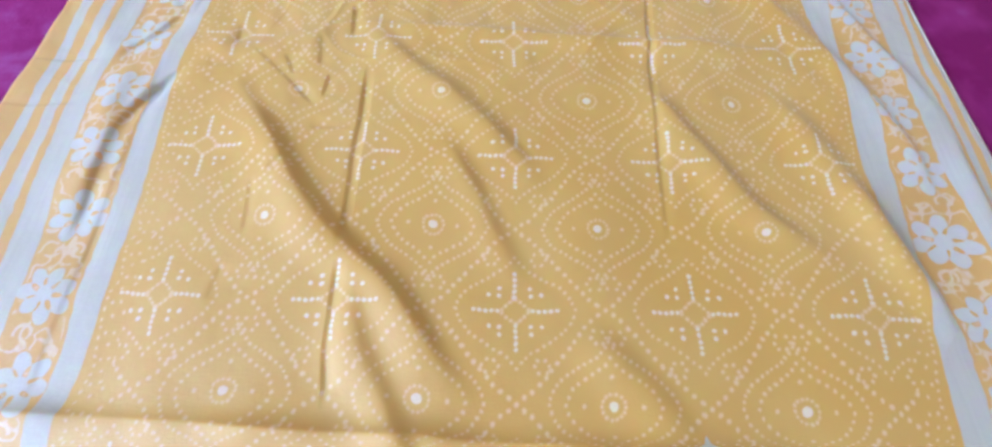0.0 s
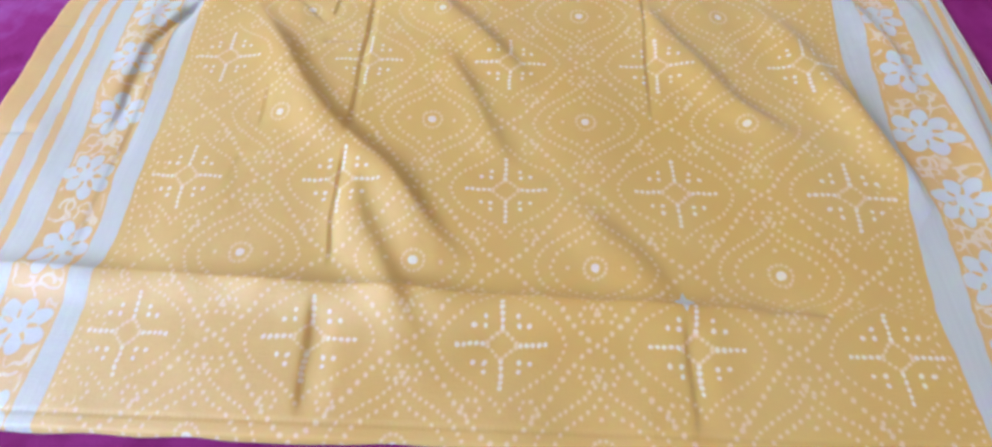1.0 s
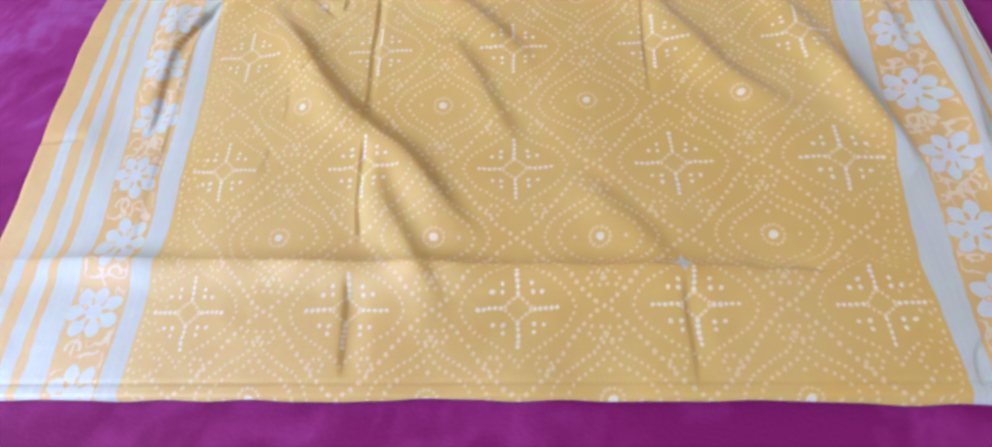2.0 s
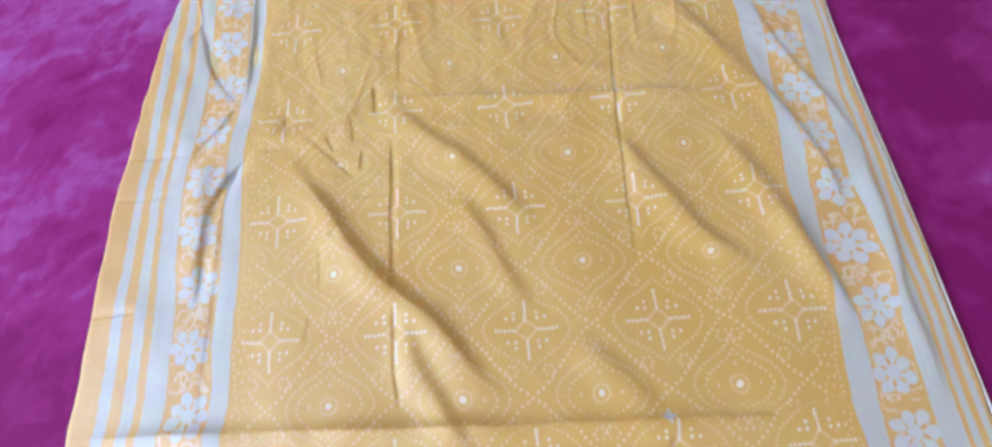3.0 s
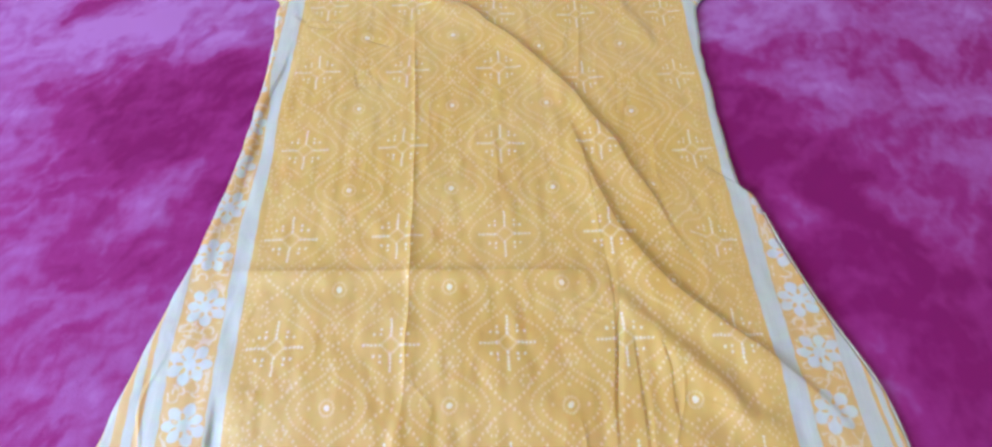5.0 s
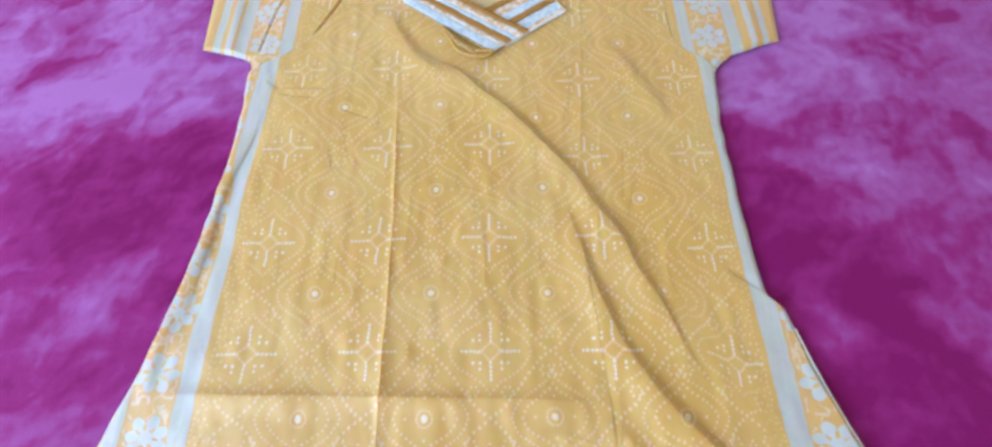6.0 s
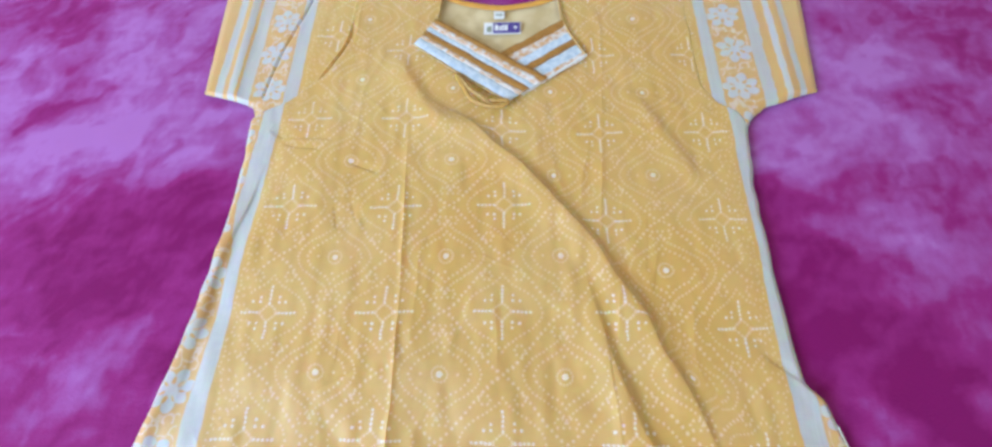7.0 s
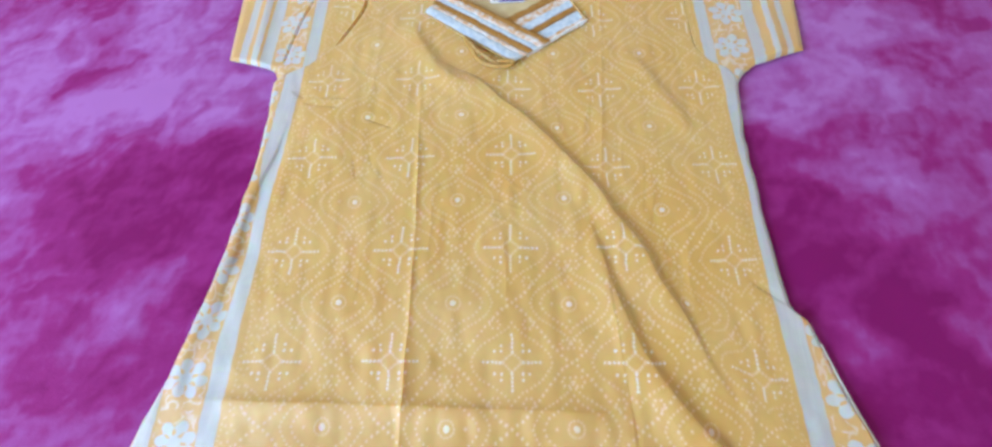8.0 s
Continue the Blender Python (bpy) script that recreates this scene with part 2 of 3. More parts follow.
def print_fields(U, V):
    """Signed distances, in metres, of each printed shape at the fabric's own coordinates."""
    shape = U.shape
    wob = 0.0007
    u = (U + wob * value_noise(U, V, 0.006, 3)).ravel()
    v = (V + wob * value_noise(U, V, 0.006, 4)).ravel()
    side = np.abs(u)
    inner = side < 0.279
    cu = np.abs((((u - U0) / A + 0.5) % 1 - 0.5)) * 120
    cv = np.abs((((v - V0) / B + 0.5) % 1 - 0.5)) * 120
    peach, white = motif()
    dots, wdots = np.full(u.size, 0.05), np.full(u.size, 0.05)
    dots[inner] = dots_field(cu[inner], cv[inner], peach) * 1e-3
    wdots[inner] = dots_field(cu[inner], cv[inner], white) * 1e-3
    # speckled strip beside the inner stripe
    su = side[inner] - 0.266 + 0.004 * value_noise(v[inner], u[inner] * 0, 0.012, 5)
    sv = (v[inner] + 0.003 * value_noise(v[inner], u[inner], 0.02, 6)) % 0.017 - 0.0085
    speck = np.minimum.reduce([np.hypot(su - dx, sv - dy) - 0.0012 for dx, dy in
                               ((0.007, -0.006), (0.007, 0), (0.007, 0.006), (0.0, -0.004), (-0.003, 0.004), (0.003, 0.0035), (-0.007, -0.001))])
    dots[inner] = np.where(side[inner] > 0.2555, np.minimum(np.where(side[inner] > 0.259, 0.05, dots[inner]), speck), dots[inner])

    def bar(lo, hi):
        return np.maximum(lo - side, side - hi)

    stripe = np.minimum.reduce([bar(0.279, 0.299), bar(0.340, 0.359), bar(0.366, 0.3765), bar(0.387, 0.397)])
    edge = 0.2785 - side
    # flowers of the floral band
    pitch = 0.0580
    s = (v + 0.0255) / pitch
    k = np.floor(s)
    fx = side - 0.3195 - 0.002 * np.where(k % 2 == 0, 1, -1)
    fy = (s - k - 0.5) * pitch
    ang = np.arctan2(fy, fx) + k * 1.3
    rad = np.hypot(fx, fy)
    # long petals round a small heart, some of them short
    step = 2 * math.pi / 7
    turn = (ang + step / 2) % step - step / 2
    which = np.floor((ang + step / 2) / step) % 7
    reach = np.where(which == 2, 0.0095, np.where(which == 5, 0.0110, 0.0128))
    flower = np.hypot((rad * np.cos(turn) - reach) / 1.45, rad * np.sin(turn) * (1.0 + 9.0 * np.maximum(reach - rad, 0) / 0.03)) - 0.0056
    flower = np.minimum(flower, rad - 0.0058)
    # scrolls between the flowers
    gx, gy = side - 0.3195, (s - np.floor(s + 0.5)) * pitch
    ring = np.abs(np.hypot(gx - 0.008 * np.where(k % 2 == 0, 1, -1), gy - 0.003) - 0.0050) - 0.0011
    scroll = value_noise(u, v, 0.0085, 7) + 0.4 * value_noise(u, v, 0.004, 8)
    vine = np.minimum(ring, (np.abs(scroll) - 0.16) * 0.006)
    vine = np.maximum(np.maximum(vine, bar(0.3015, 0.338)), -(flower - 0.001))
    flower = np.maximum(flower, bar(0.2995, 0.3405))
    return [(n, f.reshape(shape)) for n, f in
            (("dots", dots), ("white_dots", wdots), ("stripe", stripe), ("edge_band", edge), ("flower", flower), ("vine", vine))]


# ---- folds and creases of the cloth ----
FOLDS, CREASES = [], []


def fold(high, lit, shaded, *points):
    """A soft fold: its height, its width on the lit and on the shaded side, its line on the cloth."""
    FOLDS.append((high, lit, shaded, points))


def crease(kind, deep, half, *points):
    """A sharp crease: a valley, a ridge, or a tuck that falls away on the far side of a pressed line."""
    CREASES.append((kind, deep, half, points))


# folds of the skirt, then of the body, then of the borders
fold(0.0080, 0.022, 0.0075, (-0.235, 0.315), (-0.214, 0.290), (-0.177, 0.236), (-0.151, 0.198), (-0.126, 0.168), (-0.101, 0.150), (-0.073, 0.118), (-0.049, 0.089), (-0.015, 0.052))
fold(0.0052, 0.020, 0.0090, (-0.135, 0.385), (-0.114, 0.364), (-0.065, 0.315), (-0.032, 0.289), (-0.004, 0.256), (0.030, 0.200))
fold(0.0030, 0.015, 0.0075, (-0.055, 0.262), (-0.042, 0.239), (-0.029, 0.211), (-0.012, 0.172), (0.010, 0.130))
fold(0.0058, 0.020, 0.009, (0.105, 0.325), (0.124, 0.293), (0.160, 0.233), (0.182, 0.200), (0.235, 0.150))
fold(0.006, 0.02, 0.012, (0.215, 0.32), (0.257, 0.239), (0.279, 0.168), (0.292, 0.11))
fold(0.0042, 0.016, 0.008, (-0.112, 0.140), (-0.106, 0.113), (-0.094, 0.083), (-0.076, 0.053), (-0.045, 0.000))
fold(0.003, 0.016, 0.011, (0.045, 0.11), (0.095, 0.063), (0.122, 0.036))
fold(0.0060, 0.022, 0.0042, (-0.125, 1.118), (-0.043, 1.072), (0.04, 0.992), (0.093, 0.922), (0.134, 0.855), (0.162, 0.797), (0.190, 0.728), (0.218, 0.660))
fold(0.0064, 0.024, 0.0050, (0.080, 0.900), (0.095, 0.850), (0.104, 0.803), (0.124, 0.743), (0.147, 0.700), (0.170, 0.666), (0.204, 0.630), (0.238, 0.603), (0.271, 0.580), (0.297, 0.556), (0.322, 0.525), (0.345, 0.480))
fold(0.0034, 0.016, 0.010, (0.090, 0.672), (0.111, 0.652), (0.154, 0.620), (0.193, 0.583), (0.232, 0.530), (0.250, 0.490))
fold(0.0045, 0.02, 0.012, (0.15, 0.615), (0.224, 0.539), (0.289, 0.5))
fold(0.005, 0.018, 0.012, (0.18, 0.518), (0.257, 0.395), (0.285, 0.335))
fold(0.0035, 0.016, 0.01, (-0.295, 0.985), (-0.3, 0.88), (-0.32, 0.74), (-0.335, 0.64))
fold(0.0022, 0.014, 0.008, (-0.322, 0.33), (-0.312, 0.23), (-0.32, 0.16))
fold(0.0040, 0.014, 0.0060, (0.285, 0.490), (0.309, 0.397), (0.337, 0.351), (0.353, 0.297), (0.358, 0.260))
fold(0.0045, 0.014, 0.0060, (0.262, 0.385), (0.286, 0.338), (0.302, 0.306), (0.315, 0.272), (0.320, 0.235), (0.322, 0.200))
fold(0.0050, 0.012, 0.0060, (0.356, 0.300), (0.357, 0.243), (0.354, 0.202), (0.351, 0.160), (0.350, 0.120), (0.352, 0.063), (0.356, 0.020))
fold(0.0045, 0.014, 0.0060, (0.258, 0.230), (0.272, 0.195), (0.284, 0.158), (0.292, 0.128), (0.300, 0.095))
fold(0.003, 0.014, 0.01, (0.15, 1.12), (0.2, 1.04), (0.225, 0.97))
fold(0.003, 0.018, 0.012, (-0.29, 0.35), (-0.22, 0.345), (-0.15, 0.375))

fold(0.005, 0.020, 0.010, (-0.130, 1.190), (-0.116, 1.130), (-0.085, 1.085), (-0.035, 1.050))

# creases pressed by the folding of the gown
crease("valley", 0.0018, 0.0020, (-0.425, 0.327), (-0.385, 0.325), (-0.345, 0.326))
crease("valley", 0.0020, 0.0022, (-0.430, 0.279), (-0.390, 0.277), (-0.350, 0.279))
crease("valley", 0.0018, 0.0022, (0.040, 0.996), (0.093, 0.926), (0.134, 0.863), (0.172, 0.806))
crease("valley", 0.0018, 0.0022, (0.124, 0.743), (0.147, 0.700), (0.172, 0.666), (0.206, 0.630), (0.240, 0.603), (0.273, 0.580))
crease("valley", 0.0020, 0.0030, (-0.299, 0.330), (-0.297, 0.200), (-0.298, 0.040))
crease("valley", 0.0055, 0.0034, (-0.274, 0.322), (-0.284, 0.310), (-0.300, 0.295), (-0.310, 0.271), (-0.314, 0.255), (-0.312, 0.215), (-0.315, 0.155))
crease("valley", 0.0030, 0.0036, (-0.342, 0.322), (-0.327, 0.340), (-0.312, 0.356), (-0.294, 0.388))
crease("tuck", 0.0085, 0.0056, (-0.425, 0.05), (-0.289, 0.047), (-0.121, 0.04), (0.013, 0.035), (0.121, 0.031), (0.26, 0.026))
crease("tuck", 0.0050, 0.0060, (-0.15, 0.374), (-0.114, 0.374), (0.114, 0.358), (0.27, 0.349))
crease("tuck", 0.0048, 0.0060, (-0.335, 0.681), (-0.103, 0.676), (0.037, 0.672), (0.140, 0.668))
crease("valley", 0.0042, 0.0028, (-0.122, 0.330), (-0.124, 0.298), (-0.124, 0.205), (-0.123, 0.150))
crease("ridge", 0.0014, 0.0030, (-0.117, 0.330), (-0.118, 0.205), (-0.117, 0.150))
crease("valley", 0.0018, 0.0040, (-0.115, 0.520), (-0.114, 0.450), (-0.114, 0.385))
crease("ridge", 0.0027, 0.0034, (-0.118, 1.11), (-0.109, 0.949), (-0.104, 0.82), (-0.103, 0.676), (-0.106, 0.52), (-0.109, 0.46))
crease("valley", 0.0022, 0.0022, (0.138, 0.575), (0.134, 0.492), (0.125, 0.400), (0.120, 0.340), (0.115, 0.240), (0.112, 0.150))
crease("ridge", 0.0008, 0.0030, (0.143, 0.575), (0.139, 0.492), (0.130, 0.400), (0.125, 0.340), (0.120, 0.240))
crease("valley", 0.0026, 0.0018, (0.125, 0.664), (0.115, 0.590), (0.106, 0.530), (0.101, 0.410))
crease("valley", 0.0013, 0.0018, (0.096, 0.891), (0.102, 0.833), (0.112, 0.715), (0.118, 0.621), (0.103, 0.5))
crease("valley", 0.0018, 0.0018, (0.133, 0.607), (0.134, 0.504))
crease("valley", 0.0020, 0.0018, (0.159, 0.6), (0.165, 0.562), (0.167, 0.503))
crease("ridge", 0.0020, 0.0040, (0.277, 0.085), (0.296, 0.106), (0.316, 0.113))
crease("valley", 0.0030, 0.0030, (0.283, -0.049), (0.288, -0.027), (0.304, -0.007))
crease("valley", 0.0030, 0.0030, (0.160, 0.029), (0.192, 0.032), (0.215, 0.030))
crease("valley", 0.0024, 0.0024, (-0.122, 0.150), (-0.120, 0.090), (-0.118, 0.050))
crease("valley", 0.0026, 0.0048, (-0.119, 0.035), (-0.118, -0.005), (-0.116, -0.045))
crease("valley", 0.0022, 0.0040, (0.117, 0.028), (0.118, -0.010), (0.116, -0.050))
crease("ridge", 0.0012, 0.004, (0.124, 1.24), (0.124, 1.12))
crease("valley", 0.0015, 0.0024, (-0.231, 0.348), (-0.194, 0.315), (-0.159, 0.279))
crease("valley", 0.0007, 0.0020, (-0.196, 0.215), (-0.194, 0.165))
crease("valley", 0.0008, 0.0030, (-0.2, 0.145), (-0.206, 0.118))
crease("valley", 0.0022, 0.0022, (-0.145, 0.398), (-0.141, 0.355))
crease("valley", 0.0016, 0.0024, (-0.167, 0.358), (-0.165, 0.322))
crease("valley", 0.0016, 0.0024, (-0.154, 0.316), (-0.157, 0.290))
crease("valley", 0.0018, 0.0024, (-0.196, 0.336), (-0.185, 0.314))
crease("valley", 0.0020, 0.0030, (-0.262, 0.322), (-0.228, 0.325))
crease("valley", 0.0016, 0.0022, (-0.170, 0.236), (-0.186, 0.218))
crease("valley", 0.0016, 0.0022, (-0.244, 0.372), (-0.24, 0.345))
crease("valley", 0.0015, 0.0024, (-0.165, 0.262), (-0.125, 0.262))
crease("valley", 0.0048, 0.0040, (-0.289, 0.56), (-0.287, 0.457), (-0.287, 0.415), (-0.288, 0.375))
crease("valley", 0.0036, 0.0045, (-0.36, 0.52), (-0.342, 0.463), (-0.331, 0.431), (-0.305, 0.393), (-0.284, 0.378))
crease("valley", 0.0016, 0.0024, (-0.425, 0.155), (-0.37, 0.158))
crease("valley", 0.0016, 0.0026, (0.245, 0.8), (0.27, 0.78), (0.305, 0.752))
crease("valley", 0.0014, 0.0024, (-0.27, 1.04), (-0.245, 1.032), (-0.215, 1.03))
crease("valley", 0.0006, 0.0024, (0.16, 0.95), (0.15, 0.87))
crease("valley", 0.0012, 0.0024, (-0.17, 0.96), (-0.16, 0.93))
crease("valley", 0.0012, 0.0024, (0.19, 0.54), (0.235, 0.52), (0.262, 0.535))
crease("valley", 0.0044, 0.0017, (-0.203, 1.25), (-0.206, 1.205), (-0.216, 1.171), (-0.238, 1.131))
crease("valley", 0.0009, 0.0024, (-0.182, 0.923), (-0.190, 0.958))
crease("valley", 0.0006, 0.0024, (-0.161, 0.835), (-0.160, 0.780))
crease("valley", 0.0009, 0.0024, (-0.162, 0.950), (-0.150, 0.924))
crease("valley", 0.0012, 0.0022, (-0.184, 1.014), (-0.142, 0.997))
crease("valley", 0.0006, 0.0022, (0.150, 0.845), (0.167, 0.905))
crease("ridge", 0.0022, 0.0050, (0.205, 0.490), (0.245, 0.522), (0.282, 0.556))
crease("valley", 0.0020, 0.0030, (0.218, 0.470), (0.235, 0.437), (0.252, 0.395))
crease("valley", 0.0028, 0.0040, (-0.276, 1.030), (-0.282, 0.971), (-0.299, 0.901), (-0.303, 0.831), (-0.312, 0.712))
crease("valley", 0.0030, 0.0045, (-0.285, 1.060), (-0.270, 1.050), (-0.262, 1.047))
crease("valley", 0.0012, 0.0030, (-0.262, 1.047), (-0.223, 1.046), (-0.200, 1.043))
crease("ridge", 0.0014, 0.0045, (0.124, 1.146), (0.112, 1.000), (0.102, 0.866))


def line_distance(X, Y, points):
    """Signed distance to a smoothed line (positive to the right of its way) and how far along it lies, 0 to 1."""
    p = np.array(points)
    t = np.r_[0, np.cumsum(np.hypot(*np.diff(p, axis=0).T))]
    s = np.linspace(0, t[-1], 24)
    p = np.stack([np.interp(s, t, p[:, 0]), np.interp(s, t, p[:, 1])], 1)
    k = np.hanning(9)[1:-1]
    p = np.stack([np.convolve(np.pad(c, 3, mode="reflect", reflect_type="odd"), k / k.sum(), "valid") for c in p.T], 1)
    best, sign, where = np.full(X.shape, 9.0), np.ones(X.shape), np.zeros(X.shape)
    for i in range(23):
        (ax, ay), (bx, by) = p[i], p[i + 1]
        dx, dy = bx - ax, by - ay
        h = np.clip(((X - ax) * dx + (Y - ay) * dy) / (dx * dx + dy * dy), 0, 1)
        d = np.hypot(X - ax - h * dx, Y - ay - h * dy)
        near = d < best
        best[near] = d[near]
        sign[near] = np.where((X - ax) * dy - (Y - ay) * dx > 0, 1, -1)[near]
        where[near] = ((i + h) / 23)[near]
    return best * sign, where


def cloth_height(X, Y):
    """Height of the cloth above its bed at each point."""
    Z = 0.0016 * value_noise(X, Y, 0.055, 11) + 0.0004 * value_noise(X, Y, 0.021, 12) + 0.0001 * value_noise(X + Y, Y - X, 0.009, 13)
    # crinkles that run down to the east, strongest on the upper skirt
    Z += 0.0006 * value_noise((X + 0.5 * Y) * 2.2, Y - X, 0.035, 15) * smooth(0.15, 0.4, Y) * (1 - 0.5 * smooth(0.7, 0.9, Y))
    # short sharp wrinkles, in patches
    for turn, cell, deep, seed in ((0.6, 0.050, 0.0005, 16), (-0.5, 0.036, 0.0004, 18), (1.45, 0.060, 0.0007, 24)):
        p, q = X * math.cos(turn) + Y * math.sin(turn), Y * math.cos(turn) - X * math.sin(turn)
        q = q + 0.010 * value_noise(X, Y, 0.05, seed + 40)
        crinkle = np.maximum(0, 1 - 4.5 * np.abs(value_noise(p * 0.5, q * 1.5, cell, seed)))
        Z += deep * crinkle ** 1.5 * smooth(0.05, 0.65, value_noise(X, Y, 0.09, seed + 50)) * smooth(0.22, 0.36, Y) * (1.9 - 0.9 * smooth(0.50, 0.66, Y))
    # fine puckers that run along the body
    Z += 0.0006 * value_noise(X * 3.0, Y, 0.03, 14) * smooth(0.25, 0.5, Y)

    def near(points, reach):
        p = np.array(points)
        return (X > p[:, 0].min() - reach) & (X < p[:, 0].max() + reach) & (Y > p[:, 1].min() - reach) & (Y < p[:, 1].max() + reach)

    for high, lit, shaded, points in FOLDS:
        m = near(points, 3 * lit)
        d, s = line_distance(X[m], Y[m], points)
        d = d + 0.003 * value_noise(X[m], Y[m], 0.04, 21)
        # the shaded side lies up and to the right of the ridge
        upper = 0.7 * shaded - d
        w = np.where(upper > 0, shaded, lit)
        Z[m] += high * np.exp(-((upper / w) ** 2)) * smooth(0, 0.28, s) * smooth(0, 0.28, 1 - s)
    for kind, deep, half, points in CREASES:
        m = near(points, max(6 * half, 0.035))
        d, s = line_distance(X[m], Y[m], points)
        d = d + 0.0012 * value_noise(X[m], Y[m], 0.03, 22)
        ends = smooth(0, 0.22, s) * smooth(0, 0.22, 1 - s) * (0.75 + 0.5 * value_noise(X[m], Y[m], 0.05, 23))
        if kind == "ridge":
            Z[m] += ends * deep * np.exp(-np.abs(d) / half)
        elif kind == "tuck":
            far = -d
            Z[m] += ends * deep * np.where(far > 0, np.exp(-far / half), np.exp(-((far / 0.016) ** 2)))
        else:
            # the wall that turns from the window is steep, the other one gentle
            (ax, ay), (bx, by) = points[0], points[-1]
            if (by - ay) * 0.87 - (bx - ax) * 0.5 < 0:
                d = -d
            w = np.where(d < 0, 0.72 * half, 2.6 * half)
            Z[m] -= ends * 0.85 * deep * np.exp(-((d / w) ** 2))
    return Z


def fabric_shift(X, Y):
    """Fabric coordinates at a place of the spread cloth: folds take some of it up."""
    d, s = line_distance(X, Y, [(-0.20, 1.17), (-0.043, 1.072), (0.040, 0.992), (0.093, 0.922), (0.134, 0.859), (0.176, 0.797), (0.215, 0.728), (0.30, 0.56)])
    taken = smooth(-0.012, 0.012, -d) * smooth(0.50, 0.70, Y)
    V = Y + 0.014 * taken + 0.013 * taken * smooth(0.86, 1.04, Y) * smooth(-0.06, 0.10, X)
    U = X + 0.004 * taken + 0.010 * taken * smooth(0.05, 0.18, X)
    # cloth tucked away at the pressed line above the hem
    V = V + 0.006 * smooth(-0.13, 0.0, X) * smooth(0.03, 0.042, Y) * (1 - smooth(0.37, 0.62, Y)) - 0.004 * (1 - smooth(0.028, 0.040, Y))
    # both borders lie wavy, their stripes pinched here and there
    prints = (0.200, 0.279, 0.299, 0.340, 0.359, 0.408)

    def border(side, ys, lines, edge):
        across = side * X
        knots = [0.2 + 0 * X] + [curve_at(list(zip(ys, line)), Y[:, 0], 10)[:, None] + 0 * X for line in lines] + [edge + 0 * X]
        out = 0.2 + 0 * X
        for i in range(5):
            part_way = (across - knots[i]) / (knots[i + 1] - knots[i])
            out = out + (prints[i + 1] - prints[i]) * (np.clip(part_way, 0, 1) if i < 4 else np.maximum(part_way, 0))
        return side * out

    east = border(1, (-0.05, -0.01, 0.03, 0.06, 0.10, 0.13, 0.16, 0.18, 0.21, 0.235, 0.275, 0.313, 0.345, 0.40, 0.455, 0.56, 0.80, 1.05),
                  ((0.277, 0.275, 0.272, 0.275, 0.281, 0.285, 0.284, 0.276, 0.274, 0.272, 0.279, 0.282, 0.279, 0.274, 0.276, 0.271, 0.265, 0.265),
                   (0.292, 0.292, 0.294, 0.297, 0.301, 0.296, 0.289, 0.290, 0.293, 0.294, 0.300, 0.298, 0.289, 0.296, 0.298, 0.291, 0.287, 0.287),
                   (0.336, 0.336, 0.336, 0.336, 0.337, 0.342, 0.342, 0.340, 0.339, 0.335, 0.336, 0.337, 0.339, 0.338, 0.343, 0.337, 0.336, 0.336),
                   (0.357, 0.357, 0.357, 0.357, 0.361, 0.360, 0.355, 0.354, 0.356, 0.357, 0.358, 0.358, 0.357, 0.362, 0.363, 0.355, 0.354, 0.354)), 0.385)
    west = border(-1, (-0.05, 0.03, 0.08, 0.13, 0.20, 0.27, 0.30, 0.35, 0.42, 0.50, 0.60, 0.74, 0.83, 0.90, 0.96, 1.06),
                  ((0.273, 0.273, 0.271, 0.276, 0.276, 0.281, 0.284, 0.281, 0.276, 0.278, 0.280, 0.281, 0.279, 0.281, 0.278, 0.275),
                   (0.289, 0.288, 0.287, 0.295, 0.294, 0.300, 0.301, 0.298, 0.291, 0.294, 0.298, 0.301, 0.294, 0.295, 0.302, 0.299),
                   (0.330, 0.330, 0.330, 0.331, 0.338, 0.344, 0.345, 0.339, 0.337, 0.340, 0.346, 0.342, 0.336, 0.336, 0.340, 0.340),
                   (0.349, 0.349, 0.350, 0.351, 0.356, 0.362, 0.362, 0.358, 0.356, 0.357, 0.363, 0.361, 0.355, 0.355, 0.359, 0.359)), 0.404)
    U = np.where(X > 0.2, east, np.where(X < -0.2, west, U))
    U = U + 0.0012 * value_noise(X, Y, 0.07, 31)
    V = V + 0.0015 * value_noise(X, Y, 0.07, 32)
    return U, V


# ---- the nightgown ----
LEFT = [(-0.06, -0.418), (0.10, -0.417), (0.28, -0.420), (0.32, -0.415), (0.41, -0.410), (0.50, -0.401), (0.55, -0.391), (0.62, -0.372),
        (0.69, -0.350), (0.73, -0.339), (0.78, -0.329), (0.83, -0.321), (0.88, -0.316), (0.96, -0.311), (1.03, -0.311), (1.078, -0.314), (1.088, -0.300), (1.100, -0.275), (1.130, -0.247),
        (1.172, -0.224), (1.22, -0.212), (1.36, -0.208)]
RIGHT = [(-0.06, 0.387), (0.07, 0.387), (0.23, 0.384), (0.33, 0.380), (0.43, 0.378), (0.47, 0.381), (0.537, 0.374), (0.569, 0.360), (0.621, 0.337),
         (0.686, 0.314), (0.735, 0.302), (0.757, 0.297), (0.770, 0.283), (0.81, 0.280), (0.88, 0.278), (0.97, 0.278), (1.050, 0.286), (1.062, 0.287), (1.075, 0.281), (1.088, 0.262), (1.112, 0.246), (1.195, 0.244), (1.36, 0.244)]
TOP, LIFT, STEP = 1.36, 0.0045, 0.0011


def inside(X, Y, polygon):
    hit = np.zeros(X.shape, bool)
    for (ax, ay), (bx, by) in zip(polygon, polygon[1:] + polygon[:1]):
        cross = (ay > Y) != (by > Y)
        hit ^= cross & (X < (bx - ax) * (Y - ay) / (by - ay + 1e-12) + ax)
    return hit


